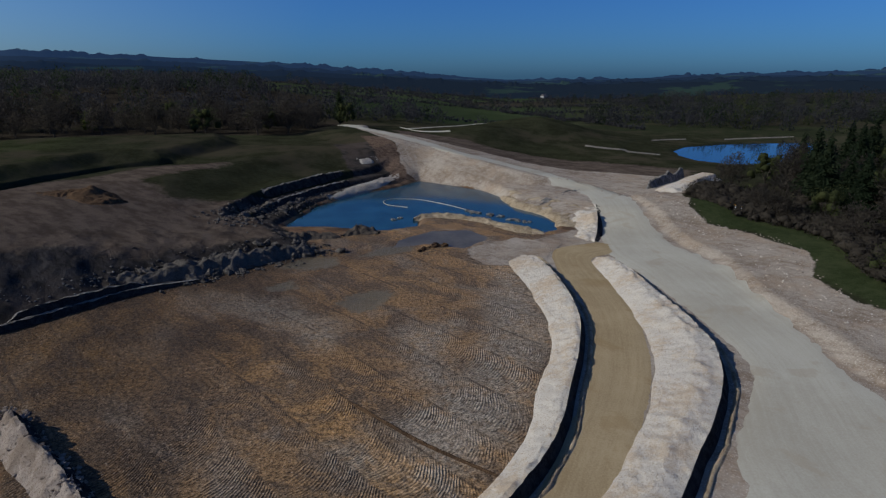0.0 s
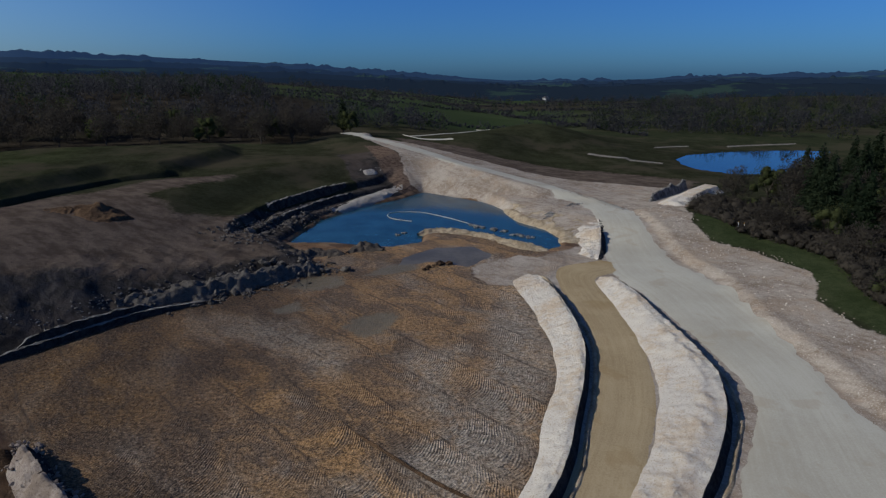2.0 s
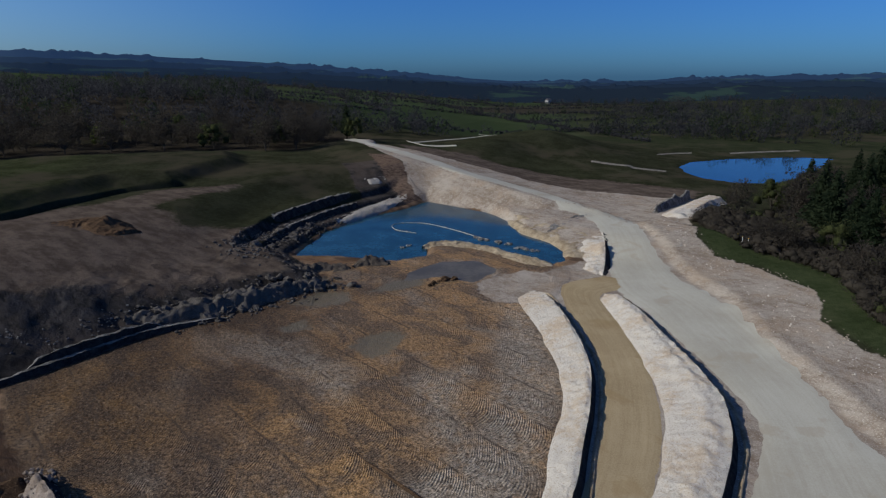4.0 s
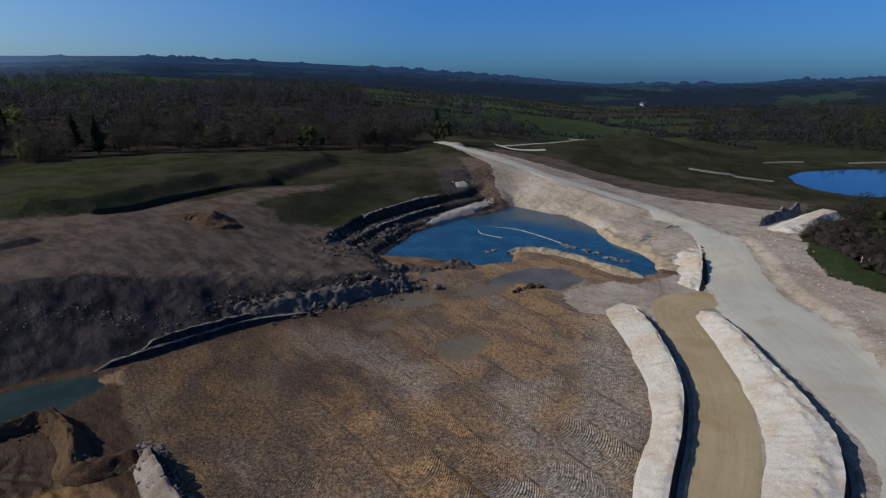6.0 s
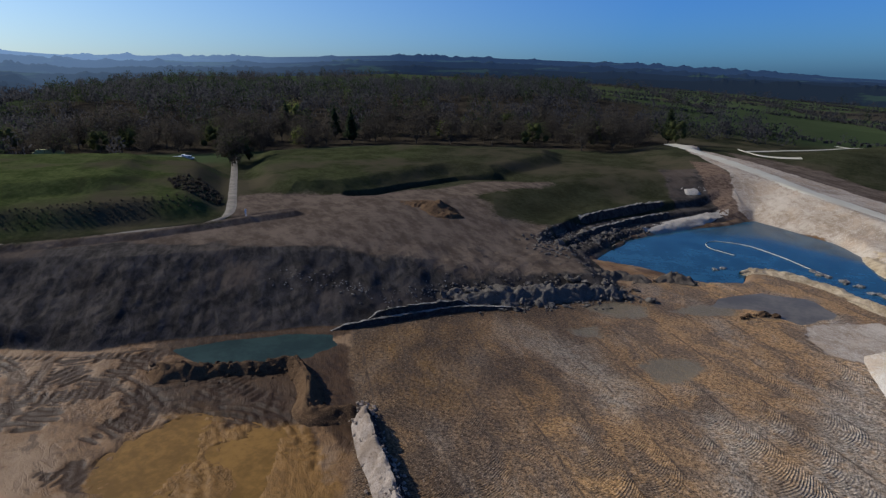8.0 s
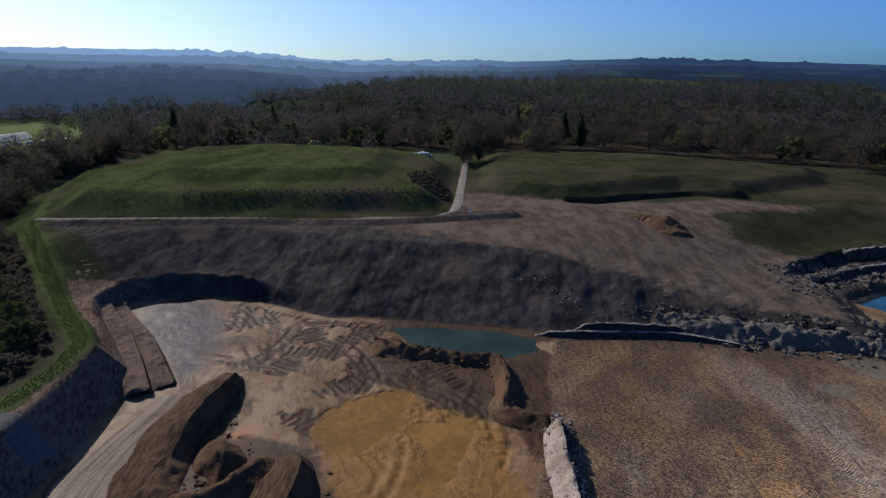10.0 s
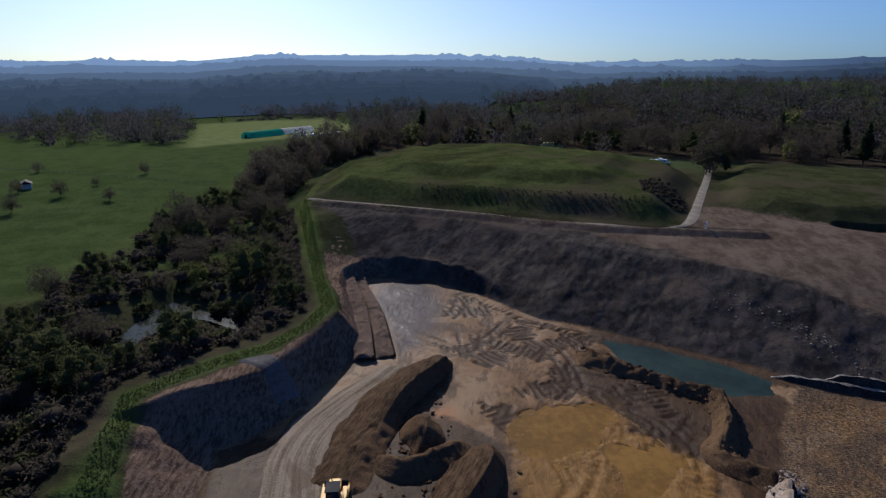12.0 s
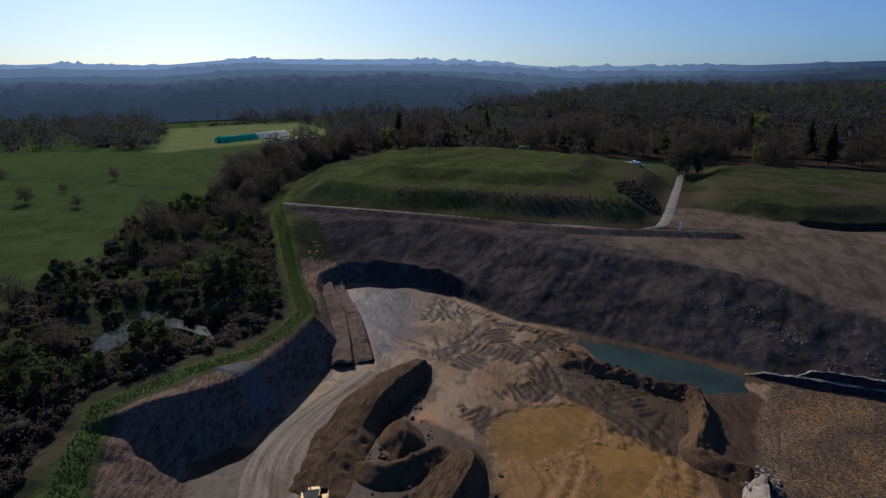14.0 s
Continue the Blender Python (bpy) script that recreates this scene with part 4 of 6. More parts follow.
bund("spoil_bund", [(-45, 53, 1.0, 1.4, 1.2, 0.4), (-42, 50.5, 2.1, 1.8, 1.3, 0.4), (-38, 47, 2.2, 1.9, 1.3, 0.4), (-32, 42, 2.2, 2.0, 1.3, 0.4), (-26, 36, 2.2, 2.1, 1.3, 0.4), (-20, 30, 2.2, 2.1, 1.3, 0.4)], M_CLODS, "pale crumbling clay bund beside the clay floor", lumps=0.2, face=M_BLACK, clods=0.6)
bund("spoil_bund", [(-42, 52, 1.6, 2, 2, 0.6), (-46, 51, 1.5, 2, 2, 0.6), (-50, 49, 1.5, 2, 2, 0.6), (-55, 54, 2.0, 1.5, 1.5, 0.6), (-61, 57, 2.0, 1.5, 1.5, 0.6), (-65, 54, 1.5, 1.3, 1.3, 0.5), (-71, 50, 1.4, 1.4, 1.4, 0.5), (-75, 47.5, 1.6, 2.4, 2.2, 1.2), (-79, 45.5, 1.6, 2.6, 2.4, 1.2)], M_BROWN, "dark brown spoil bund holding back a ditch", lumps=0.3, face=M_BROWN, clods=0.45)
bund("spoil_ridge", [(-83, 24, 0.8, 2.5, 1.4, 0.8), (-78.4, 20.6, 2.6, 4.5, 1.2, 1.4), (-73.9, 15.8, 2.8, 5.0, 1.2, 1.6), (-70, 12.4, 2.4, 5.0, 1.3, 1.6), (-66, 9.6, 1.5, 4.5, 2.0, 1.6), (-61, 6.6, 1.0, 4, 2.4, 1.6), (-54, 3.4, 0.4, 4, 2.4, 1)], M_RAMP, "dark brown rutted spoil ramp on the quarry floor", lumps=0.16, face=M_BROWN, clods=0.3)
bund("spoil_mound", [(-68, 15.6, 1.0, 1.5, 1.5, 0.5), (-65.5, 15.4, 2.0, 2.2, 2.0, 0.8), (-62, 15.0, 2.3, 2.4, 2.2, 1.0), (-59.5, 13.8, 1.2, 1.8, 1.6, 0.6)], M_BROWN, "rounded dark brown spoil mound beside the ramp", lumps=0.2, clods=0.25)
bund("spoil_mound", [(-61, 8.5, 0.9, 2, 1.5, 0.5), (-57.5, 11.5, 1.8, 2.4, 1.6, 0.5), (-58.5, 16, 1.7, 2.2, 1.6, 0.5), (-61, 20.5, 1.0, 1.8, 1.6, 0.5)], M_BROWN, "dark brown crescent of spoil on the quarry floor", lumps=0.2, clods=0.25)
bund("spoil_mound", [(-60, 21.5, 1.0, 3, 2, 0.8), (-55.5, 21.5, 2.3, 5, 1.6, 0.8), (-51.5, 18.8, 2.4, 5, 1.6, 0.8), (-48, 14.5, 1.6, 4, 1.6, 0.8), (-44, 10, 0.8, 3, 1.8, 0.8)], M_RAMP, "tall dark brown spoil mound with a rutted slope", lumps=0.15, face=M_BROWN, clods=0.25)
bund("sand_spit", [(-3, 140, 0.5, 2, 2, 1), (1, 142.5, 0.6, 2, 2, 1), (6, 142, 0.6, 2, 2, 1), (14, 137.5, 0.6, 2, 2, 1), (20, 130, 0.6, 2, 2, 1), (28, 123.5, 0.7, 2, 2, 1)], M_SAND, "low tan sand spit across the pond", lumps=0.3, clods=0.3, category="sand bank")
bund("sand_bank", [(24, 168, 0.3, 3, 3, 1.5), (28, 156, 0.9, 3, 3, 2), (34, 148, 0.5, 4, 4, 2.5), (37, 139, 0.6, 4, 3, 2), (36, 129, 0.3, 3, 3, 2)], M_SAND, "orange tan sand bank beside the pond", lumps=0.35, category="sand bank")
for line in ([(-24, 184, 2.6), (-31, 172, 2.7), (-37, 160, 2.6), (-41, 150, 2.4)], [(-27, 190, 4.6), (-35, 177, 4.8), (-42, 164, 4.6), (-46, 154, 4.2)]):
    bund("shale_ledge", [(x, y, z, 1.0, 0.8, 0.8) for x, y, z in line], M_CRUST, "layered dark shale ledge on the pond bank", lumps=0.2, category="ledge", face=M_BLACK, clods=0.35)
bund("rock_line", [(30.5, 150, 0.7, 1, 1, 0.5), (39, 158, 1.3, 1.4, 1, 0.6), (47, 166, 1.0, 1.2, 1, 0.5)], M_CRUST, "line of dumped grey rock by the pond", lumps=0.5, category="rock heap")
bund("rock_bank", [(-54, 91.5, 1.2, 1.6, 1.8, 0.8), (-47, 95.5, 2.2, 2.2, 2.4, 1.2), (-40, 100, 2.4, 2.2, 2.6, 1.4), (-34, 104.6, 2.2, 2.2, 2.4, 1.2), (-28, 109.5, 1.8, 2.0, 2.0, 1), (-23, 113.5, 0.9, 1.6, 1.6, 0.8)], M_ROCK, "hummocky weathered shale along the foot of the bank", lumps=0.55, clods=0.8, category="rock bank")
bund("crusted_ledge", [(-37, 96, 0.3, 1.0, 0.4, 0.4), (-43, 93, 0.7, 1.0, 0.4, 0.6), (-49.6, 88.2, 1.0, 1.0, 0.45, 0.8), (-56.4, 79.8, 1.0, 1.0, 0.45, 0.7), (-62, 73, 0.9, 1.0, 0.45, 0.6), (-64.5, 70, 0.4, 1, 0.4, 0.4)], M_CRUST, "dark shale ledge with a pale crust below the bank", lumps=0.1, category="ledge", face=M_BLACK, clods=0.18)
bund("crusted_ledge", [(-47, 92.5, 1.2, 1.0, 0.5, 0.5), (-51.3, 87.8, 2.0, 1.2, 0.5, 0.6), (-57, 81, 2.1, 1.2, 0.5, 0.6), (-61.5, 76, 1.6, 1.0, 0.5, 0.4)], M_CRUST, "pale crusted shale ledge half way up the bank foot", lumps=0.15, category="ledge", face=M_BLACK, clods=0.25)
M_SLAB = chalk_material("pale_grey_rock", (0.33, 0.30, 0.255), (0.24, 0.205, 0.165), (0.13, 0.115, 0.10))
bund("pale_slab", [(-10, 198, 1.3, 0.8, 2.6, 0.6), (-15, 190, 1.5, 0.9, 3.4, 1.2), (-20.5, 181, 1.3, 0.9, 3.6, 1.6), (-25, 172, 1.0, 0.9, 3.0, 1.2), (-29, 165, 0.5, 0.8, 2.2, 0.5)], M_SLAB, "pale tilted rock slab above the pond edge", lumps=0.12, category="rock slab", clods=0.2)
bund("pale_slab", [(-17.5, 206.5, 6.6, 0.8, 2.0, 1.5), (-21.5, 204, 6.5, 0.9, 2.4, 1.8), (-25.5, 201, 6.2, 0.8, 2.0, 1.2)], M_SLAB, "small pale rock slab high on the pond bank", lumps=0.12, category="rock slab", clods=0.15)
M_SHELF = chalk_material("brown_bench_earth", (0.115, 0.08, 0.06), (0.06, 0.042, 0.031), (0.19, 0.15, 0.12))
bund("pit_shelf", [(-137, 10.2, 3.0, 0.9, 0.5, 2.4), (-120, 11.2, 2.4, 0.9, 0.5, 2.6), (-102, 11.8, 1.8, 0.9, 0.5, 2.6), (-85, 10.6, 1.0, 0.9, 0.5, 2.8)], M_SHELF, "upper brown earth bench along the quarry wall", lumps=0.03, blunt=True, category="bench", face=M_BROWN, clods=0.3)
bund("pit_shelf", [(-128, 14.0, 1.3, 1.2, 0.5, 1.6), (-116, 14.3, 1.2, 1.2, 0.5, 2.0), (-102, 14.9, 1.0, 1.2, 0.5, 2.2), (-85.5, 14.2, 0.6, 1.2, 0.5, 2.2)], M_SHELF, "lower brown earth bench at the foot of the wall", lumps=0.03, blunt=True, category="bench", face=M_BROWN, clods=0.3)
bund("clay_lip", [(-9, 55.6, 0.05, 0.2, 0.15, 0.1), (-6.6, 53.3, 0.12, 0.3, 0.12, 0.1), (-0.4, 47.5, 0.14, 0.3, 0.12, 0.1), (5.5, 43.2, 0.12, 0.3, 0.12, 0.1), (8, 41.5, 0.06, 0.2, 0.12, 0.1)], M_BROWN, "dark broken lip between two sweeps of the clay floor", lumps=0.0, category="clay lip", clods=0.06)
bund("spoil_mound", [(-88, 128, 9.2, 3, 3, 2), (-82, 131, 10.0, 4, 4, 2), (-75, 129, 9.0, 4, 4, 2), (-69, 125, 7.4, 3, 3, 2)], M_BROWN, "brown spoil heap on the bare tip", lumps=0.3, clods=0.45)
bund("chalk_ramp", [(99, 190, 3.2, 3, 3, 4), (86, 177, 3.0, 3, 2, 4), (72, 163, 2.4, 3, 2, 3)], M_CHALK, "sloping chalk ramp beside the haul road", lumps=0.25, category="ramp")
bund("rock_line", [(92, 195, 3.6, 1, 1, 0.6), (80, 183, 3.4, 1.2, 1.2, 0.7), (69, 171, 2.8, 1.2, 1.2, 0.6)], M_CRUST, "broken grey rock along the chalk ramp", lumps=0.7, category="rock heap")
FARM = [(-174, 5), (-147.5, 41), (-128.5, 65), (-119, 80), (-115.8, 88), (-119, 96), (-138, 113.5), (-160, 133), (-184, 154), (-209, 175.5)]
strip("farm_track", [(x - 1.0, y + 1.1) if i < 5 else (x - 1.0, y - 1.1) for i, (x, y) in enumerate(FARM)], [(x + 1.1, y - 0.9) if i < 5 else (x + 1.0, y + 1.1) for i, (x, y) in enumerate(FARM)],
      M_TRACK, 0.14, cols=5, wild=0.12, label="narrow gravel farm track round the grassed mound")
strip("pit_track", [(-50, -7), (-56, -5), (-64, -4), (-71, -1), (-77, 5.5), (-83, 13)], [(-48, 3), (-54.5, 3), (-63, 4), (-70, 9), (-76, 14), (-81, 18)], M_RUT, 0.12, label="pale rutted track across the quarry floor")
for line, half in (([(-13, 309), (-8, 301), (-3, 294), (5.8, 292), (13, 292)], 2.0), ([(-9, 304), (4, 318), (17, 334), (30, 350), (44, 363), (60, 372), (84, 384)], 1.4), ([(34, 401), (44, 394), (54, 388)], 1.5)):
    strip("far_road", [(x - 0.5, y + half) for x, y in line], [(x + 0.5, y - half) for x, y in line], M_ROAD, 0.25, cols=5, wild=0.4, label="pale road running on beyond the quarry")

# ---- water ----
def water_material(name, tint, rough=0.06, gloss=0.5):
    m, t, b = nodes_of(name, rough)
    k = Net(t)
    silt = k.ramp(k.math("ADD", k.math("MULTIPLY", k.noise(0.16, 4, 0.6, k.place()), 0.6), k.math("MULTIPLY", k.noise(0.9, 4, 0.65, k.place()), 0.4)), 0.4, 0.62)
    k.put(b.inputs["Base Color"], k.mix(silt, [v * 0.72 for v in tint], [v * 1.2 for v in tint]))
    b.inputs["IOR"].default_value = 1.33
    b.inputs["Specular IOR Level"].default_value = gloss
    k.bump(k.math("ADD", k.noise(1.2, 3), k.math("MULTIPLY", k.noise(4.0, 2), 0.4)), 0.25, 0.05, b)
    return m


M_WATER = water_material("murky_blue_water", (0.016, 0.058, 0.092), 0.12, 0.28)
M_RIVER = water_material("dark_river_water", (0.014, 0.017, 0.015), 0.12, 0.12)
M_LAKE = water_material("deep_blue_water", (0.01, 0.035, 0.08))
M_TEAL = water_material("silty_teal_water", (0.020, 0.034, 0.028), 0.3, 0.12)
M_OCHRE = water_material("ochre_puddle_water", (0.165, 0.090, 0.024), 0.4, 0.12)
M_SILT = water_material("silty_brown_water", (0.10, 0.085, 0.06), 0.3, 0.25)


def water(name, outline, z, material, label, grow=1.5):
    """A level sheet that reaches a little way under the shore."""
    c = np.array(outline).mean(0)
    ring = spread([*outline, outline[0]], 2.0)[:-1, :2]
    ring = ring + (ring - c) / np.linalg.norm(ring - c, axis=1)[:, None] * grow
    me = bpy.data.meshes.new(name)
    me.from_pydata([(*map(float, p), z) for p in ring], [], [list(range(len(ring)))])
    me.materials.append(material)
    return tagged(new(name, me), label, "water", kind="structure")


water("pond", POND, -0.6, M_WATER, "blue flooded pond at the end of the quarry floor")
water("lake", LAKE, -1.5, M_LAKE, "still blue lake beyond the grass bank")
water("ditch_water", PUDDLES[0][0], -0.12, M_TEAL, "shallow grey-green water below the dark bank", 1.8)
water("river", RIVER, 1.75, M_RIVER, "river glinting between bare trees")
water("puddle", PUDDLES[1][0], -0.1, M_SILT, "shallow brown puddle behind the sand spit")
for (out, _), z in zip(PUDDLES[4:], (-0.17, -0.18)):
    water("puddle", out, z, M_OCHRE, "ochre muddy puddle on the quarry floor", 1.5)


# ---- trees ----
def leaf_material(name, dark, light, through=0.5):
    """Thin leaves or twigs, lit from both sides."""
    m = bpy.data.materials.new(name)
    m.use_nodes = True
    t = m.node_tree
    t.nodes.remove(t.nodes["Principled BSDF"])
    k = Net(t)
    info = t.nodes.new("ShaderNodeObjectInfo")
    geo = t.nodes.new("ShaderNodeNewGeometry")
    v = k.math("ADD", k.math("MULTIPLY", info.outputs["Random"], 0.5), k.math("MULTIPLY", geo.outputs["Random Per Island"], 0.5))
    c = k.mix(v, dark, light)
    front, back, both = t.nodes.new("ShaderNodeBsdfDiffuse"), t.nodes.new("ShaderNodeBsdfTranslucent"), t.nodes.new("ShaderNodeMixShader")
    both.inputs[0].default_value = through
    k.put(front.inputs[0], c), k.put(back.inputs[0], c)
    k.put(both.inputs[1], front.outputs[0]), k.put(both.inputs[2], back.outputs[0])
    k.put(t.nodes["Material Output"].inputs[0], both.outputs[0])
    return m


M_BARK = earth("bark", (0.045, 0.036, 0.028), (0.11, 0.09, 0.07), 2.0, relief=0.05, grain=(1, 1, 0.2))
M_TWIG = leaf_material("bare_twigs", (0.040, 0.035, 0.028), (0.080, 0.068, 0.053))
M_HAZEL = leaf_material("grey_bare_twigs", (0.046, 0.045, 0.046), (0.076, 0.072, 0.071))
M_LEAF = leaf_material("spring_leaves", (0.036, 0.044, 0.018), (0.085, 0.095, 0.038))
M_NEEDLE = leaf_material("conifer_needles", (0.016, 0.026, 0.014), (0.045, 0.058, 0.03))
M_PALE = leaf_material("pale_new_leaves", (0.10, 0.12, 0.03), (0.19, 0.20, 0.07))


def quads(points, ways, length, width, rng):
    """Small folded leaves or twigs at points, along ways."""
    n = len(points)
    w = ways / np.linalg.norm(ways, axis=1)[:, None]
    side = np.cross(w, rng.normal(size=(n, 3)))
    side /= np.linalg.norm(side, axis=1)[:, None]
    L, W = (length * rng.uniform(0.6, 1.4, n))[:, None], (width * rng.uniform(0.6, 1.4, n))[:, None]
    v = np.stack([points - w * L * 0.5, points + side * W * 0.5, points + w * L * 0.5, points - side * W * 0.5], 1)
    return v.reshape(-1, 3), np.arange(4 * n).reshape(-1, 4)


def mesh_fast(name, v, f, material):
    """A mesh of quads from arrays."""
    me = bpy.data.meshes.new(name)
    me.vertices.add(len(v))
    me.vertices.foreach_set("co", np.asarray(v, np.float32).ravel())
    me.loops.add(f.size)
    me.loops.foreach_set("vertex_index", f.astype(np.int32).ravel())
    me.polygons.add(len(f))
    me.polygons.foreach_set("loop_start", np.arange(0, f.size, 4, dtype=np.int32))
    me.update(calc_edges=True)
    me.materials.append(material)
    return me


def limb(a, b, r0, r1, sides=6):
    """A tapered round limb from a to b."""
    a, b = np.array(a, float), np.array(b, float)
    w = (b - a) / np.linalg.norm(b - a)
    u = np.cross(w, (0.3, 0.9, 0.1))
    u /= np.linalg.norm(u)
    v = np.cross(w, u)
    ang = np.arange(sides) * 2 * math.pi / sides
    ring = np.cos(ang)[:, None] * u + np.sin(ang)[:, None] * v
    return np.vstack([a + ring * r0, b + ring * r1]), np.array([(i, (i + 1) % sides, sides + (i + 1) % sides, sides + i) for i in range(sides)])


def join(parts):
    vs, fs, n = [], [], 0
    for v, f in parts:
        vs.append(v), fs.append(f + n)
        n += len(v)
    return np.vstack(vs), np.vstack(fs)


def lobe(centres, radii, rng, ragged=0.22):
    """Dense hearts of crowns: lumpy six-sided balls, one for each centre."""
    g = np.array([(x, y, z) for x in (-1, 0, 1) for y in (-1, 0, 1) for z in (-1, 0, 1) if (x, y, z) != (0, 0, 0)], float)
    at = {tuple(p): i for i, p in enumerate(g.astype(int).tolist())}
    f = []
    for ax in range(3):
        for side in (-1, 1):
            for i in (-1, 0):
                for j in (-1, 0):
                    q = []
                    for u, v in ((i, j), (i + 1, j), (i + 1, j + 1), (i, j + 1)):
                        c = [0, 0, 0]
                        c[ax], c[(ax + 1) % 3], c[(ax + 2) % 3] = side, u, v
                        q.append(at[tuple(c)])
                    f.append(q if side > 0 else q[::-1])
    ball = g / np.linalg.norm(g, axis=1)[:, None]
    n = len(centres)
    v = np.asarray(centres)[:, None] + ball[None] * (1 + ragged * rng.normal(size=(n, 26, 1))) * np.asarray(radii).reshape(n, 1, -1)
    return v.reshape(-1, 3), (np.array(f)[None] + 26 * np.arange(n)[:, None, None]).reshape(-1, 4)


def tree(kind, tall, wide, seed, leaves):
    """A tree at the origin: trunk with limbs, and a crown of many small clumps."""
    rng = np.random.default_rng(seed)
    wood, heads = [], []
    root = new("tree")
    if kind == "conifer":
        wood.append(limb((0, 0, -0.5), (0, 0, tall * 0.97), tall * 0.022, 0.03, 8))
        n = leaves
        t = 1 - np.sqrt(rng.uniform(0, 1, n)) * 0.9
        z = tall * (0.12 + 0.88 * t)
        tier = 0.75 + 0.25 * np.abs(np.sin(t * 24))
        rad = wide / 2 * (1 - t) ** 0.8 * tier * np.sqrt(rng.uniform(0.2, 1, n))
        a = rng.uniform(0, 2 * math.pi, n)
        rad *= 0.75 + 0.25 * np.sin(a * 3 + z)
        pts = np.stack([rad * np.cos(a), rad * np.sin(a), z - rad * 0.25], 1)
        ways = np.stack([np.cos(a), np.sin(a), np.full(n, -0.35)], 1) + rng.normal(0, 0.25, (n, 3))
        crown = quads(pts, ways, tall * 0.05, tall * 0.02, rng)
        up = np.linspace(0.2, 0.85, 6)
        heart = wide / 2 * (1 - up) ** 0.8 * 0.45
        crown = join([crown, lobe(np.stack([up * 0, up * 0, tall * up], 1), np.stack([heart, heart, heart * 0.9 + 0.5], 1), rng)])
        mat = M_NEEDLE
    else:
        fork = tall * (0.14 if kind != "bush" else 0.05)
        wood.append(limb((0, 0, -0.5), (0.1, 0, fork), tall * 0.018, tall * 0.014, 8))
        count = 13
        for i in range(count):
            a = i * 2.4 + rng.uniform(-0.4, 0.4)
            up = 0.12 + 0.88 * (i + 0.5) / count
            out = math.sqrt(max(0.12, 1 - (up * 1.25 - 0.35) ** 2)) * wide * rng.uniform(0.34, 0.46)
            tip = np.array([math.cos(a) * out, math.sin(a) * out, fork + (tall - fork) * up * rng.uniform(0.82, 0.95)])
            mid = np.array([tip[0] * 0.4, tip[1] * 0.4, fork + (tip[2] - fork) * 0.6])
            wood.append(limb((0.1, 0, fork - 0.2), mid, tall * 0.009, tall * 0.006, 5))
            wood.append(limb(mid, tip, tall * 0.006, tall * 0.002, 4))
            heads.append((tip, wide * rng.uniform(0.16, 0.24)))
            heads.append((mid * 0.5 + tip * 0.5 + rng.normal(0, wide * 0.05, 3), wide * rng.uniform(0.17, 0.25)))
            heads.append((tip + rng.normal(0, wide * 0.1, 3), wide * rng.uniform(0.08, 0.14)))
        cs, rs = np.array([h[0] for h in heads]), np.array([h[1] for h in heads])
        pick = rng.choice(len(heads), leaves, p=rs ** 2 / (rs ** 2).sum())
        d = rng.normal(size=(leaves, 3))
        d /= np.linalg.norm(d, axis=1)[:, None]
        pts = cs[pick] + d * (rs[pick] * rng.uniform(0.25, 1, leaves) ** 0.5)[:, None] * (1, 1, 0.8)
        pts[:, 2] = np.maximum(pts[:, 2], 0.3)
        if kind == "bare":
            crown = quads(pts, d + (0, 0, 0.5) + rng.normal(0, 0.35, (leaves, 3)), tall * 0.065, tall * 0.015, rng)
            mat = M_TWIG
        else:
            crown = quads(pts, rng.normal(size=(leaves, 3)), tall * 0.030, tall * 0.023, rng)
            mat = M_PALE if kind == "pale" else M_LEAF
        if kind != "bare":
            crown = join([crown, lobe(cs[1::3], rs[1::3] * 0.5, rng)])
    for name, (v, f), mt in (("trunk", join(wood), M_BARK), ("crown", crown, mat)):
        ob = new(name, mesh_fast(name, v, f, mt))
        ob.parent = root
    return root


TREE_LABELS = {"bare": "bare brown-twigged tree not yet in leaf", "leafy": "rounded tree in dull green spring leaf", "conifer": "dark green conifer with drooping branches",
               "pale": "tree in pale yellow-green new leaf", "bush": "low dense green bush"}
STOCK = {"bare": [tree("bare", 12, 9.5, 1, 2200), tree("bare", 14, 10, 2, 2200), tree("bare", 10, 9, 3, 2000)],
         "leafy": [tree("leafy", 10, 10, 4, 1800), tree("leafy", 9, 9, 5, 1700)],
         "conifer": [tree("conifer", 15, 8.5, 6, 1700), tree("conifer", 16, 9.5, 7, 1700)],
         "pale": [tree("pale", 10, 9, 8, 1500)],
         "bush": [tree("bush", 4.5, 6.5, 9, 1300), tree("bush", 3.5, 6, 10, 1200)]}
planted = {k: 0 for k in STOCK}


def plant(kind, x, y, size, group, rng):
    stock = STOCK[kind]
    first = stock[planted[kind] % len(stock)]
    m = pose(x, y, float(ground_at(x, y)) - 0.1, 0, 0, rng.uniform(0, 360)) @ Matrix.Diagonal((size * rng.uniform(0.9, 1.15), size * rng.uniform(0.9, 1.15), size, 1))
    ob = copy_thing(first, m)
    ob.matrix_basis = m
    tagged(ob, TREE_LABELS[kind], "tree" if kind != "bush" else "bush", group)
    planted[kind] += 1
    return ob


def scatter(outline, count, gap, rng):
    """Points inside an outline, no two nearer than gap."""
    xs, ys = [p[0] for p in outline], [p[1] for p in outline]
    px, py = rng.uniform(min(xs), max(xs), count * 30), rng.uniform(min(ys), max(ys), count * 30)
    ok = inside(px, py, outline) > 0
    got = np.zeros((0, 2))
    for p in np.stack([px, py], 1)[ok]:
        if len(got) == 0 or ((got - p) ** 2).sum(1).min() > gap * gap:
            got = np.vstack([got, p])
            if len(got) == count:
                break
    return [(float(x), float(y)) for x, y in got]


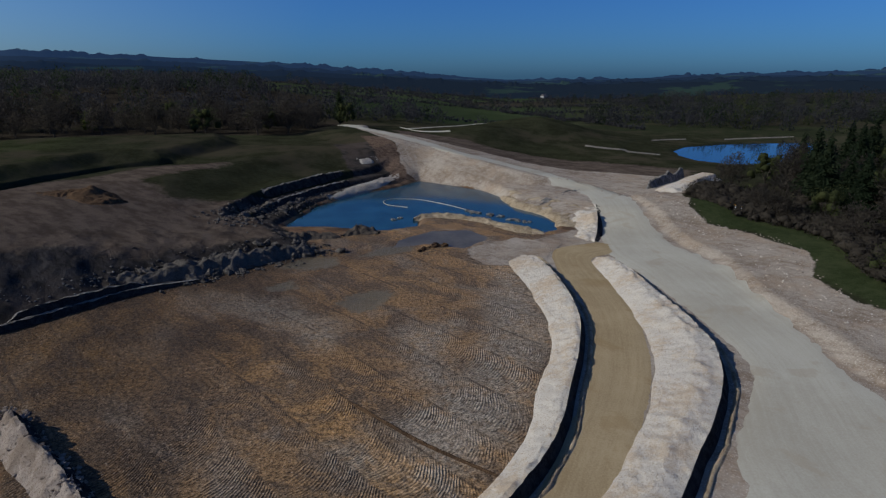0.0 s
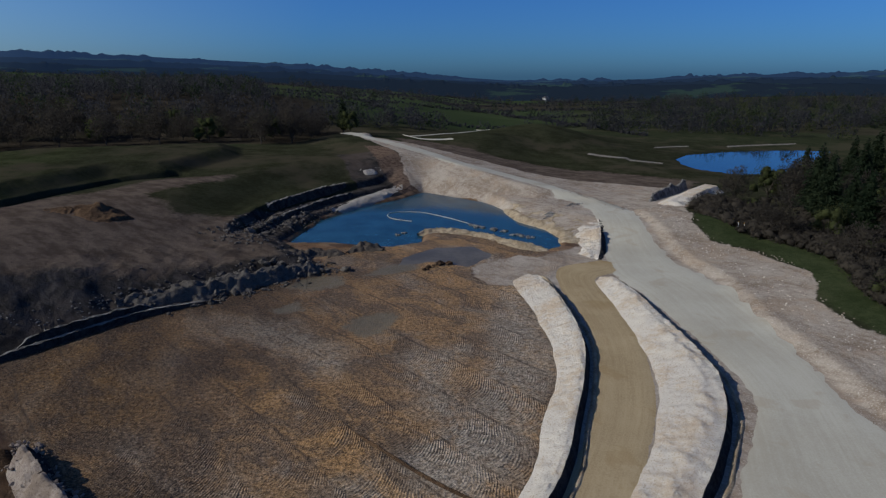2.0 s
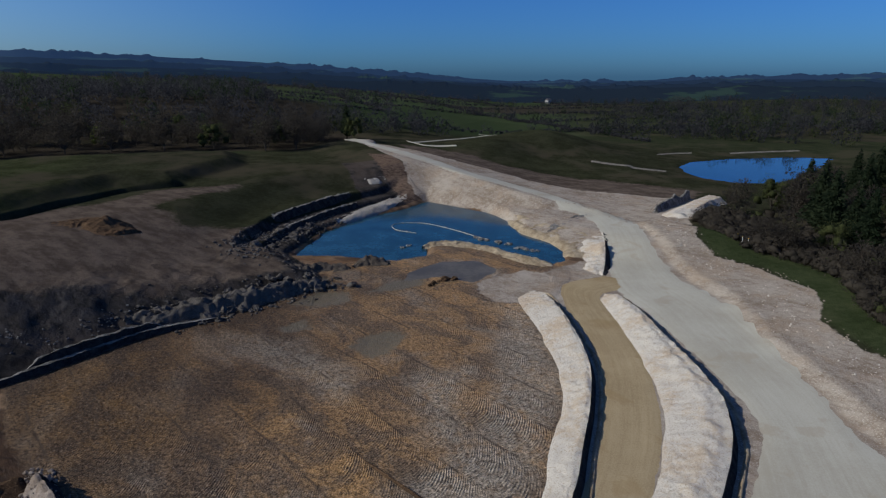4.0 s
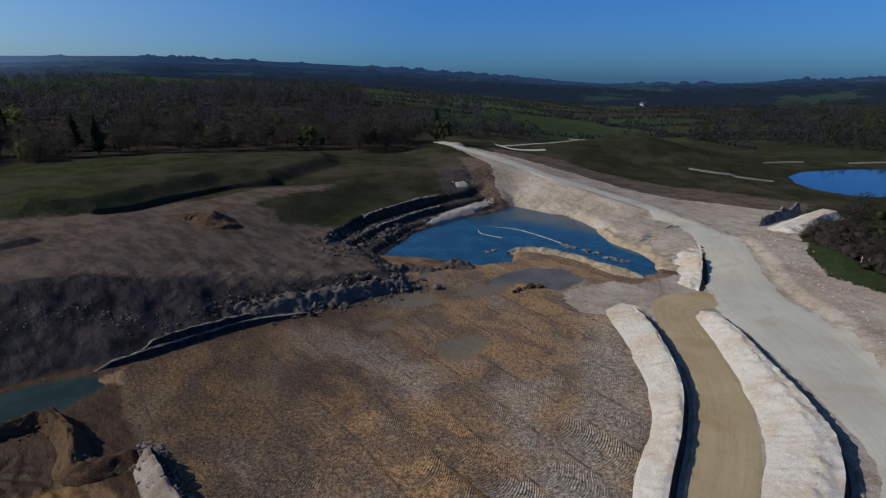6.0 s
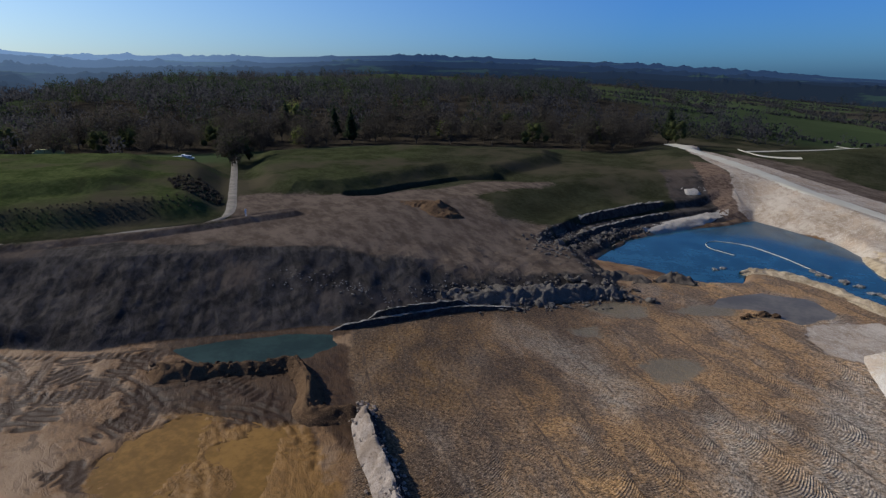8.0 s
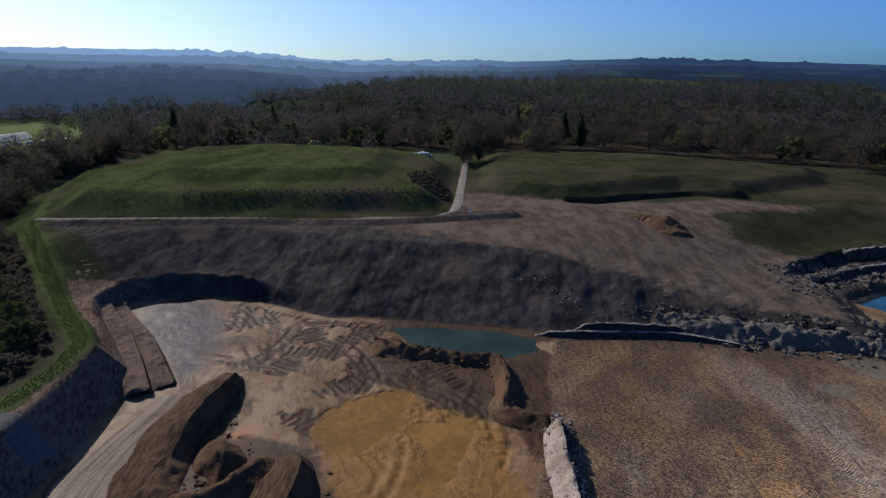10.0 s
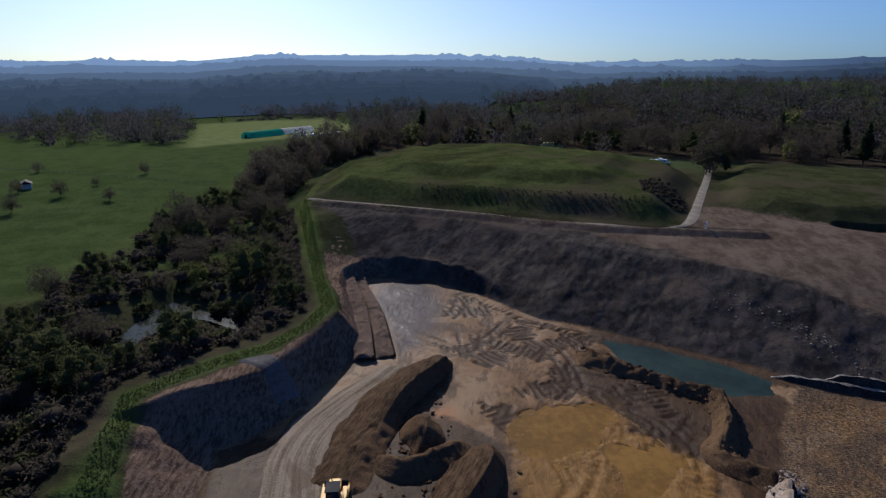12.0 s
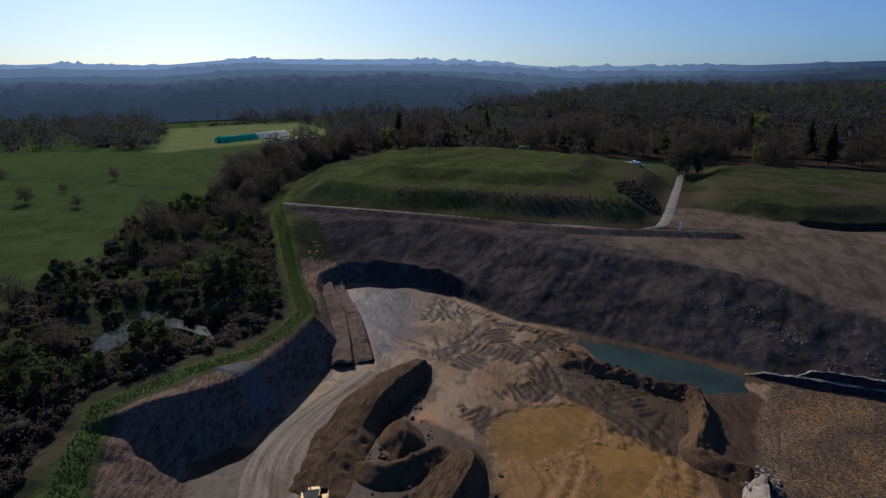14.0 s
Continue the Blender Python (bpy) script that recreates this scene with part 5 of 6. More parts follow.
trng = np.random.default_rng(21)
EAST_RISE = [(79, 160), (77, 145), (77, 128), (84, 118), (85, 108), (79, 94), (76, 80), (95, 64), (150, 76), (160, 140), (120, 176)]
# wooded rise on the east side
for x, y in scatter(EAST_RISE, 78, 5.2, trng):
    front = x < 96
    kind = trng.choice(["bare", "bush", "leafy"] if front else ["conifer", "leafy", "bare"], p=[0.45, 0.33, 0.22] if front else [0.3, 0.35, 0.35])
    plant(kind, x, y, trng.uniform(0.75, 1.15) * (0.8 if front else 1.15), "trees on the east rise", trng)
# trees along the river
RIVERSIDE = [(-108, -50), (-140, -40), (-172, -38), (-200, -24), (-225, -12), (-180, -2), (-165, -3.5), (-129, -1.5), (-97, 0.5), (-91, -2.5), (-86.5, -9), (-83, -15.5), (-77, -25.5), (-66, -27.5), (-55, -27), (-44, -32), (-44, -50), (-62, -60), (-85, -60)]
for x, y in scatter(RIVERSIDE, 125, 5.0, trng):
    if float(inside(np.array(x), np.array(y), RIVER)) > -1.5:
        continue
    kind = trng.choice(["bare", "leafy", "bush"], p=[0.34, 0.36, 0.30])
    plant(kind, x, y, trng.uniform(0.5, 0.8), "trees along the river", trng)
BELT = [(-200, -10), (-228, -14), (-262, -8), (-300, 12), (-332, 32), (-326, 50), (-292, 36), (-262, 16), (-232, 6), (-200, 1)]
for x, y in scatter(BELT, 46, 5.5, trng):
    plant(trng.choice(["bare", "leafy"], p=[0.8, 0.2]), x, y, trng.uniform(0.75, 1.2), "trees along the river", trng)
# woodland edge behind the grassed mounds
for x, y in scatter(EDGE, 100, 9.0, trng):
    kind = trng.choice(["bare", "conifer", "leafy", "pale"], p=[0.7, 0.1, 0.17, 0.03])
    plant(kind, x, y, trng.uniform(1.0, 1.45), "woodland behind the mounds", trng)
for x, y, kind, size in ((-184, 153, "bare", 1.25), (-188, 158, "leafy", 1.3), (-193, 162, "bare", 1.3), (-249, 255, "pale", 1.6), (-116, -9, "leafy", 1.05), (-123, -6, "leafy", 0.8), (-101, -1.5, "leafy", 0.6), (-121, -19, "pale", 0.45), (-124, -22, "pale", 0.4)):
    plant(kind, x, y, size, "", trng)
# young trees in the paddock
for x, y in ((-215, -120), (-232, -95), (-222, -78), (-240, -72), (-262, -60), (-200, -84), (-275, -104), (-212, -60)):
    plant("bare", x, y, trng.uniform(0.36, 0.52), "young trees in the paddock", trng)
for obs in STOCK.values():
    for ob in obs:
        for o in (*ob.children, ob):
            bpy.data.objects.remove(o)


def thicket(outline, count, sizes, material, label, rng, leaf=0.5, leaves=90, clear=None, gap=1.2):
    """Undergrowth too dense to count."""
    pts = np.array(scatter(outline, count, gap, rng))
    if clear:
        pts = pts[inside(pts[:, 0], pts[:, 1], clear) < -1.0]
    z = ground_at(pts[:, 0], pts[:, 1])
    m = len(pts)
    tall = rng.uniform(*sizes, m)
    d = rng.normal(size=(m, leaves, 3))
    d /= np.linalg.norm(d, axis=2)[:, :, None]
    d *= rng.uniform(0.2, 1, (m, leaves, 1)) ** 0.5
    c = np.stack([pts[:, 0], pts[:, 1], z + tall * 0.4], 1)[:, None] + d * np.stack([tall * 0.75, tall * 0.75, tall * 0.55], 1)[:, None]
    v, f = quads(c.reshape(-1, 3), rng.normal(size=(m * leaves, 3)) + (0, 0, 0.6), leaf * 1.2, leaf * 0.4, rng)
    if sizes[1] > 0.5:
        v, f = join([(v, f), lobe(np.stack([pts[:, 0], pts[:, 1], z + tall * 0.36], 1), np.stack([tall * 0.4, tall * 0.4, tall * 0.3], 1), rng)])
    tagged(new("thicket", mesh_fast("thicket", v, f, material)), label, "undergrowth", kind="stuff")


thicket(RIVERSIDE, 420, (1.5, 3.6), M_TWIG, "dark leafless scrub under the river trees", trng, clear=RIVER)
thicket([(-173, 0), (-129, 0.8), (-97, 2.2), (-90.5, -1), (-84.5, -8), (-81.5, -14), (-75, -23.4), (-64, -24), (-55, -24), (-42, -31), (-44, -40), (-66, -31), (-78, -28), (-87, -18), (-93, -8), (-130, -6), (-170, -8)], 330, (0.8, 1.7), M_TWIG, "dark scrub along the grass verge", trng)
thicket(BELT, 150, (1.5, 3.6), M_TWIG, "dark leafless scrub below the tree belt", trng)
thicket(RIVERSIDE, 130, (1.0, 2.6), M_LEAF, "dull green scrub under the river trees", trng, clear=RIVER)
thicket([(77, 160), (75, 145), (75, 127), (82, 117), (83, 108), (77, 93), (74, 80), (84, 78), (92, 108), (92, 150), (88, 170)], 330, (1.8, 4.2), M_TWIG, "tall brown leafless scrub below the east trees", trng)
thicket(EAST_RISE, 200, (1.5, 4.5), M_TWIG, "brown leafless scrub on the east rise", trng)
M_TUFT = leaf_material("verge_grass_tufts", (0.045, 0.062, 0.017), (0.09, 0.11, 0.032))


def along(line, half):
    """The outline of a band on both sides of a line."""
    p = np.array(line, float)
    t = np.gradient(p, axis=0)
    n = np.stack([-t[:, 1], t[:, 0]], 1) / np.hypot(t[:, 0], t[:, 1])[:, None] * half
    return [tuple(map(float, q)) for q in np.vstack([p + n, (p - n)[::-1]])]



thicket(along(VERGE[2:12], 1.2), 3000, (0.12, 0.26), M_TUFT, "rough green grass tufts along the verge", trng, 0.24, 9, gap=0.3)


thicket([(-126, 99), (-135, 108), (-150, 112), (-148, 100), (-136, 94)], 70, (0.6, 1.6), M_TWIG, "dark scrub on the end of the grassed mound", trng, 0.4, 40)
thicket([(-121, 89), (-138, 64), (-160, 36), (-166, 38), (-146, 64), (-128, 92)], 170, (0.15, 0.45), M_TWIG, "dead dark growth along the lower slope of the mound", trng, 0.3, 26, gap=0.9)


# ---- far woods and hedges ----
WEST_WOOD = [(-356, -62), (-425, -185), (-520, -420), (-1000, -500), (-1250, 0), (-1100, 400), (-500, 330), (-380, 140), (-330, 40), (-440, 55), (-575, 35), (-545, -80)]


def far_woods():
    rng = np.random.default_rng(33)
    n = 90000
    yaw = rng.uniform(-60, 150, n)
    r = 290 + 900 * rng.uniform(0, 1, n) ** 0.8
    x, y = -np.sin(np.radians(yaw)) * r, np.cos(np.radians(yaw)) * r
    wood = wobble(x, y, 170, 2) + 0.45 * smooth(8, 20, yaw) * smooth(80, 60, yaw) * smooth(620, 430, r) + 0.12
    hx = (x * 0.94 + y * 0.34) * 0.0075
    hy = (-x * 0.34 + y * 0.94) * 0.0105
    hedge = (np.abs(hx - np.round(hx)) < 0.03) | (np.abs(hy - np.round(hy)) < 0.035)
    wood = np.where(inside(x, y, WEST_WOOD) > 0, wood + 0.15 + 0.3 * wobble(x, y, 70, 2), wood) + 0.25 * smooth(10, -5, yaw)
    wood = wood - 1.2 * smooth(18, 9, yaw) * smooth(-18, -9, yaw) * smooth(360, 430, r)
    keep = (wood > 0.12) | (hedge & (rng.uniform(0, 1, n) < 0.6)) | (rng.uniform(0, 1, n) < 0.006)
    keep &= ~((r < 400) & (yaw > 85) & (inside(x, y, WEST_WOOD) < 0)) & ~((r < 430) & (yaw < -2)) & ~((r < 330) & (yaw < 8))
    keep &= ~(inside(x, y, [(-352, -56), (-540, -76), (-570, 30), (-430, 48)]) > -2)
    for out in (EDGE, MOUND_A, MOUND_B):
        keep &= inside(x, y, out) < -3
    keep &= rng.uniform(0, 1, n) < np.where(r < 650, 0.42, 0.17)
    keep &= r < np.where((yaw > 62) & (yaw < 130), 640, 1050)
    x, y, r = x[keep][:3900], y[keep][:3900], r[keep][:3900]
    z = ground_at(x, y)
    sort = rng.uniform(0, 1, len(x)) + 0.3 * wobble(x, y, 60)
    for sel, leaves, mat in ((sort > 0.22, 84, M_HAZEL), ((sort <= 0.22) & (sort > 0.02), 84, M_NEEDLE), (sort <= 0.02, 84, M_LEAF)):
        px, py, pz = x[sel], y[sel], z[sel]
        m = len(px)
        tall = rng.uniform(7, 15, m) * (1.25 if mat is M_NEEDLE else 1.0)
        girth = 0.28 if mat is M_NEEDLE else 0.46
        d = rng.normal(size=(m, leaves, 3))
        d /= np.linalg.norm(d, axis=2)[:, :, None]
        d *= rng.uniform(0.3, 1.1, (m, leaves, 1)) ** 0.5
        c = np.stack([px, py, pz + tall * 0.46], 1)[:, None] + d * np.stack([tall * girth, tall * girth, tall * 0.5], 1)[:, None]
        twigs = quads(c.reshape(-1, 3), rng.normal(size=(m * leaves, 3)) * (1, 1, 1.8), 1.9, 0.65, rng)
        v, f = twigs
        tagged(new("far_wood", mesh_fast("far_wood", v, f, mat)), "bare and evergreen woods and hedges across the hills", "woodland", kind="stuff")


far_woods()


def hedges():
    """Hedgerows along the borders of the fields, with trees here and there."""
    rng = np.random.default_rng(8)
    hx, hy = np.meshgrid(np.arange(-9, 10), np.arange(-12, 13), indexing="ij")
    got = []
    for u0, v0 in zip(hx.ravel(), hy.ravel()):
        s = np.linspace(0, 1, 44)
        got += [np.stack([u0 + s, v0 + 0 * s + 0.03 * np.sin(s * 7 + u0)], 1)] * int(rng.uniform() < 0.85) + [np.stack([u0 + 0 * s + 0.03 * np.sin(s * 6 + v0), v0 + s], 1)] * int(rng.uniform() < 0.7)
    h = np.vstack(got) / (0.0075, 0.0105)
    x, y = h[:, 0] * 0.94 - h[:, 1] * 0.34, h[:, 0] * 0.34 + h[:, 1] * 0.94
    r, yaw = np.hypot(x, y), np.degrees(np.arctan2(-x, y))
    ok = (r > 400) & (r < 1080) & (((yaw > -24) & (yaw < 20)) | ((yaw > 60) & (yaw < 122))) & (inside(x, y, HAY) < -4)
    x, y = x[ok] + rng.normal(0, 0.8, ok.sum()), y[ok] + rng.normal(0, 0.8, ok.sum())
    tall = np.where(rng.uniform(0, 1, len(x)) < 0.09, rng.uniform(6, 12, len(x)), rng.uniform(2, 3.6, len(x)))
    d = rng.normal(size=(len(x), 16, 3))
    d /= np.linalg.norm(d, axis=2)[:, :, None]
    c = np.stack([x, y, ground_at(x, y) + tall * 0.5], 1)[:, None] + d * rng.uniform(0.3, 1, (len(x), 16, 1)) * np.stack([tall * 0.3 + 1, tall * 0.3 + 1, tall * 0.52], 1)[:, None]
    v, f = quads(c.reshape(-1, 3), rng.normal(size=(len(x) * 16, 3)) * (1, 1, 1.4), 1.9, 0.9, rng)
    tagged(new("hedge", mesh_fast("hedge", v, f, M_HAZEL)), "dark leafless hedgerows between the far fields", "hedge", kind="stuff")


hedges()


# ---- distance ----
def far_ridges():
    m = bpy.data.materials.new("far_hills_haze_glow")
    m.use_nodes = True
    t = m.node_tree
    b = t.nodes["Principled BSDF"]
    k = Net(t)
    p = k.place()
    xyz = k.split(p)
    b.inputs["Roughness"].default_value, b.inputs["Specular IOR Level"].default_value = 1.0, 0.0
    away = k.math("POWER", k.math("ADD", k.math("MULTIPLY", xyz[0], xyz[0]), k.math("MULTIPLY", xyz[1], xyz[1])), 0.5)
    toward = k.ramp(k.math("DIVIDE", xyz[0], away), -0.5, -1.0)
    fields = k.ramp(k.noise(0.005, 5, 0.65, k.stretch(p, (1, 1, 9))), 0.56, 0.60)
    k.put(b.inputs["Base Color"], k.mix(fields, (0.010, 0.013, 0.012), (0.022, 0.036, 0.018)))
    # blue haze put into the hills as emission, growing with distance and sunward
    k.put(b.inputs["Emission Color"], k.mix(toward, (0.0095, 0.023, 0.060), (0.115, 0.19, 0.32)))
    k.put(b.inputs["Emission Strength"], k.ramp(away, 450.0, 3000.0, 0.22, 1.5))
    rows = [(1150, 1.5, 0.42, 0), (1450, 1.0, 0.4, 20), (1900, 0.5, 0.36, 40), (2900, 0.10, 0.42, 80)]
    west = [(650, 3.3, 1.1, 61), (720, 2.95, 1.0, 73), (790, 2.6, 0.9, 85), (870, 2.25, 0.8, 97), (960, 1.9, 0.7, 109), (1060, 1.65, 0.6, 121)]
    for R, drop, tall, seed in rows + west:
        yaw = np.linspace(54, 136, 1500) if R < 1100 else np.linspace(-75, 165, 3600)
        skyline = np.interp(yaw, RIDGE_YAW, RIDGE_UP)
        up = skyline - drop * (0.55 + 0.45 * smooth(0.0, 1.4, skyline)) + 0.18 * wobble(yaw, yaw * 0 + seed, 13, 2) * (drop > 0.1) - 0.25 * smooth(1.2, 0.2, skyline)
        if R < 1100:
            up = up - 8 * (1 - smooth(56, 66, yaw) * smooth(136, 126, yaw))
        x, y = -np.sin(np.radians(yaw)) * R, np.cos(np.radians(yaw)) * R
        clumps = smooth(-0.35, 0.25, wobble(yaw, yaw * 0 + seed + 9, 4.0, 3))
        heads = np.clip(0.45 + 0.75 * wobble(yaw, yaw * 0 + seed + 3, 0.8, 2), 0, 1) * (0.72 + 0.5 * wobble(yaw, yaw * 0 + seed + 5, 0.22, 2))
        top = 41 + R * np.tan(np.radians(up))
        crown = R * np.tan(np.radians(tall)) * clumps * heads
        reach = (0.86, 0.92, 0.96, 0.992, 0.996, 1.02) if R > 1100 else (0.95, 0.965, 0.98, 0.994, 0.997, 1.01)
        X, Y = np.stack([x * q for q in reach], 1), np.stack([y * q for q in reach], 1)
        Z = np.stack([top * 0 - 50, top * 0.45 - 10, top * 0.8 - 3, top, top + crown, top * 0 - 60], 1)
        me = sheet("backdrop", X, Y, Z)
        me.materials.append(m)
        tagged(new("backdrop", me), "far wooded hills on the horizon, blue haze put in as glow", "hills", kind="structure")


far_ridges()


# ---- rocks ----
def rock_mesh(seed, rough=0.45, fine=2):
    bm = bmesh.new()
    bmesh.ops.create_icosphere(bm, subdivisions=fine, radius=1.0)
    for v in bm.verts:
        p = Vector(v.co) * 1.3 + Vector((seed * 7.1, seed * 3.3, 0))
        v.co *= 1 + rough * noise.noise(p) + 0.7 * rough * noise.cell(p * 1.6) + 0.5 * rough * noise.noise(p * 2.7)
        v.co.z *= 0.75
    me = bpy.data.meshes.new("boulder")
    bm.to_mesh(me)
    bm.free()
    return me


def dumped_rocks(line, count, wide, sizes, material, label, group, rng, sink=0.3):
    """Single boulders dropped along a line."""
    made = []
    for me in [rock_mesh(s) for s in rng.integers(0, 900, 6)]:
        me.materials.append(material)
        made.append(me)
    way = spread(line, 0.5)
    for i in range(count):
        c = way[rng.integers(len(way))]
        x, y = c[0] + rng.normal(0, wide), c[1] + rng.normal(0, wide)
        s = rng.uniform(*sizes) * rng.uniform(0.5, 1)
        ob = new("boulder", made[i % 6])
        ob.matrix_world = pose(x, y, float(ground_at(x, y)) + s * (0.55 - sink), rng.uniform(-30, 30), rng.uniform(-30, 30), rng.uniform(0, 360)) @ Matrix.Diagonal((s * rng.uniform(0.8, 1.4), s, s * rng.uniform(0.7, 1.1), 1))
        tagged(ob, label, "boulder", group)


def rubble(name, line, count, wide, sizes, material, label, rng, crest=None):
    """Uncounted smaller broken rock along a line, one heap."""
    base = [rock_mesh(s, 0.6, 1) for s in rng.integers(0, 900, 5)]
    vs, fs, n = [], [], 0
    way = spread(line, 0.5)
    for i in range(count):
        me = base[i % 5]
        co = np.array([v.co[:] for v in me.vertices])
        c = way[rng.integers(len(way))]
        x, y = c[0] + rng.normal(0, wide), c[1] + rng.normal(0, wide)
        s = rng.uniform(*sizes)
        a = rng.uniform(0, 6.3)
        R = np.array([[math.cos(a), -math.sin(a), 0], [math.sin(a), math.cos(a), 0], [0, 0, 1]])
        z = float(ground_at(x, y))
        if crest:
            z = max(z, crest - 0.95 * math.hypot(x - c[0], y - c[1]))
        vs.append((co * (s, s * rng.uniform(0.6, 1), s * rng.uniform(0.6, 1))) @ R.T + (x, y, z + s * 0.2))
        fs += [[j + n for j in p.vertices] for p in me.polygons]
        n += len(co)
    me = bpy.data.meshes.new(name)
    me.from_pydata(np.vstack(vs).tolist(), [], fs)
    me.materials.append(material)
    tagged(new(name, me), label, "rubble", kind="stuff")


rrng = np.random.default_rng(5)
FOOT = [(-52, 92), (-46, 95.5), (-40, 99.5), (-34, 104), (-28, 109), (-23, 113)]
rubble("clods", [(-44, 52.3), (-38, 47), (-32, 42), (-26, 36), (-20, 30)], 620, 0.75, (0.1, 0.32), M_CLODS, "crumbled pale clay clods on the bund", rrng, 2.1)
rubble("clods", [(-50, 49), (-55, 54), (-61, 57), (-65, 54), (-71, 50), (-78, 46)], 420, 0.9, (0.12, 0.4), M_BROWN, "broken brown clods on the ditch bund", rrng, 1.6)
rubble("clods", [(-76, 17.6), (-70, 13.2), (-62, 15), (-57.5, 12), (-52, 19)], 320, 2.2, (0.1, 0.36), M_BROWN, "loose brown clods among the spoil mounds", rrng)
dumped_rocks(FOOT, 60, 2.2, (0.6, 1.3), M_ROCK, "grey crusted shale boulder at the foot of the bank", "boulders along the bank", rrng)
rubble("rubble", [(61, 170), (62, 150), (63, 128), (64, 110), (63, 92), (62, 78), (66, 62)], 260, 2.4, (0.06, 0.2), M_CHALK, "loose broken chalk on the bank beside the haul road", rrng)
rubble("rubble", [(67, 136), (66, 126), (71, 117), (73, 103), (66.5, 89), (67.5, 76)], 110, 1.0, (0.08, 0.2), M_CLODS, "clods and debris along the grass edge", rrng)
rubble("rubble", FOOT, 620, 2.8, (0.15, 0.45), M_ROCK, "dark broken shale along the foot of the bank", rrng)
rubble("rubble", [(-80, 75), (-71, 80), (-62, 83.5), (-54, 92)], 150, 1.3, (0.08, 0.26), M_CRUST, "pale dried clods half way up the dark bank", rrng)
dumped_rocks([(-40, 122), (-46, 132), (-42, 142), (-38, 150), (-34, 158)], 30, 2.5, (0.6, 1.3), M_ROCK, "dark shale boulder on the pond bank", "boulders beside the pond", rrng)
rubble("rubble", [(-40, 122), (-46, 132), (-42, 142), (-38, 152), (-30, 166)], 420, 2.8, (0.2, 0.5), M_ROCK, "broken grey shale on the pond bank", rrng)
dumped_rocks([(-1.5, 112), (3, 115.5)], 9, 0.6, (0.5, 0.9), M_BROWN, "muddy brown boulder on the clay floor", "boulders on the clay floor", rrng)
dumped_rocks([(-3, 140), (-1, 142)], 5, 0.6, (0.5, 1.0), M_CRUST, "grey boulder at the tip of the spit", "boulders on the spit", rrng)
for line, n in (([(22, 140), (26, 137)], 6), ([(9, 152), (15, 147), (21, 142)], 10), ([(-8, 141), (-6, 142)], 2)):
    for i in range(n):
        a, b = np.array(line[0]), np.array(line[-1])
        c = a + (b - a) * rrng.uniform(0, 1) + rrng.normal(0, 0.5, 2)
        sz = rrng.uniform(0.3, 0.9)
        me = rock_mesh(int(rrng.integers(0, 900)))
        me.materials.append(M_CRUST)
        ob = new("islet_rock", me)
        ob.matrix_world = pose(float(c[0]), float(c[1]), -0.55, 0, 0, rrng.uniform(0, 360)) @ Matrix.Diagonal((sz * 1.3, sz, sz * 0.7, 1))
        tagged(ob, "grey rock standing out of the pond", "rock", "rocks in the pond")


# ---- small things ----
def plain(name, colour, rough=0.6, metal=0.0, grime=0.25):
    """Paint, plastic or metal with some dirt on it."""
    m, t, b = nodes_of(name, rough)
    k = Net(t)
    b.inputs["Metallic"].default_value = metal
    b.inputs["Specular IOR Level"].default_value = 0.4
    k.put(b.inputs["Base Color"], k.mix(k.math("MULTIPLY", k.ramp(k.noise(1.6, 5, 0.65), 0.45, 0.7), grime), colour, (0.09, 0.07, 0.05)))
    return m


M_YELLOW = plain("yellow_machine_paint", (0.62, 0.33, 0.025), 0.5)
M_DARK = plain("black_rubber_and_steel", (0.018, 0.017, 0.017), 0.9)
M_GLASS = plain("dark_cab_glass", (0.02, 0.025, 0.03), 0.08, 0, 0.05)
M_WHITE = plain("white_painted_panel", (0.72, 0.72, 0.70), 0.5)
M_GREY = plain("grey_sheet_metal", (0.30, 0.31, 0.32), 0.45)
M_TEALFILM = leaf_material("teal_tunnel_film", (0.03, 0.40, 0.30), (0.05, 0.46, 0.35), 0.65)
M_FILM = leaf_material("white_tunnel_film", (0.74, 0.74, 0.68), (0.80, 0.80, 0.74), 0.65)
M_TIMBER = plain("weathered_timber", (0.22, 0.17, 0.12), 0.85)
M_RENDER = plain("pale_rendered_wall", (0.34, 0.33, 0.31), 0.8)
M_STRAW = plain("straw", (0.42, 0.40, 0.16), 0.9)
M_TILE = plain("roof_slate", (0.10, 0.09, 0.09), 0.8)
M_PIPE = plain("pale_plastic_pipe", (0.36, 0.32, 0.25), 0.6)


def box(x0, x1, y0, y1, z0, z1, bevel=0.05, slope=0.0):
    """A bevelled block; slope draws its top in."""
    bm = bmesh.new()
    bmesh.ops.create_cube(bm, size=1)
    for v in bm.verts:
        top = v.co.z > 0
        v.co = ((x0 + x1) / 2 + v.co.x * (x1 - x0) * (1 - slope * top), (y0 + y1) / 2 + v.co.y * (y1 - y0) * (1 - slope * top), z1 if top else z0)
    if bevel:
        bmesh.ops.bevel(bm, geom=bm.edges[:], offset=bevel, segments=2, affect="EDGES")
    return bm


def drum(x, y, z, r, depth, axis="y", sides=20):
    bm = bmesh.new()
    bmesh.ops.create_cone(bm, cap_ends=True, segments=sides, radius1=r, radius2=r, depth=depth)
    turn = {"y": pose(0, 0, 0, 90), "x": pose(0, 0, 0, 0, 90), "z": pose(0, 0, 0)}[axis]
    bmesh.ops.transform(bm, matrix=Matrix.Translation((x, y, z)) @ turn, verts=bm.verts)
    return bm


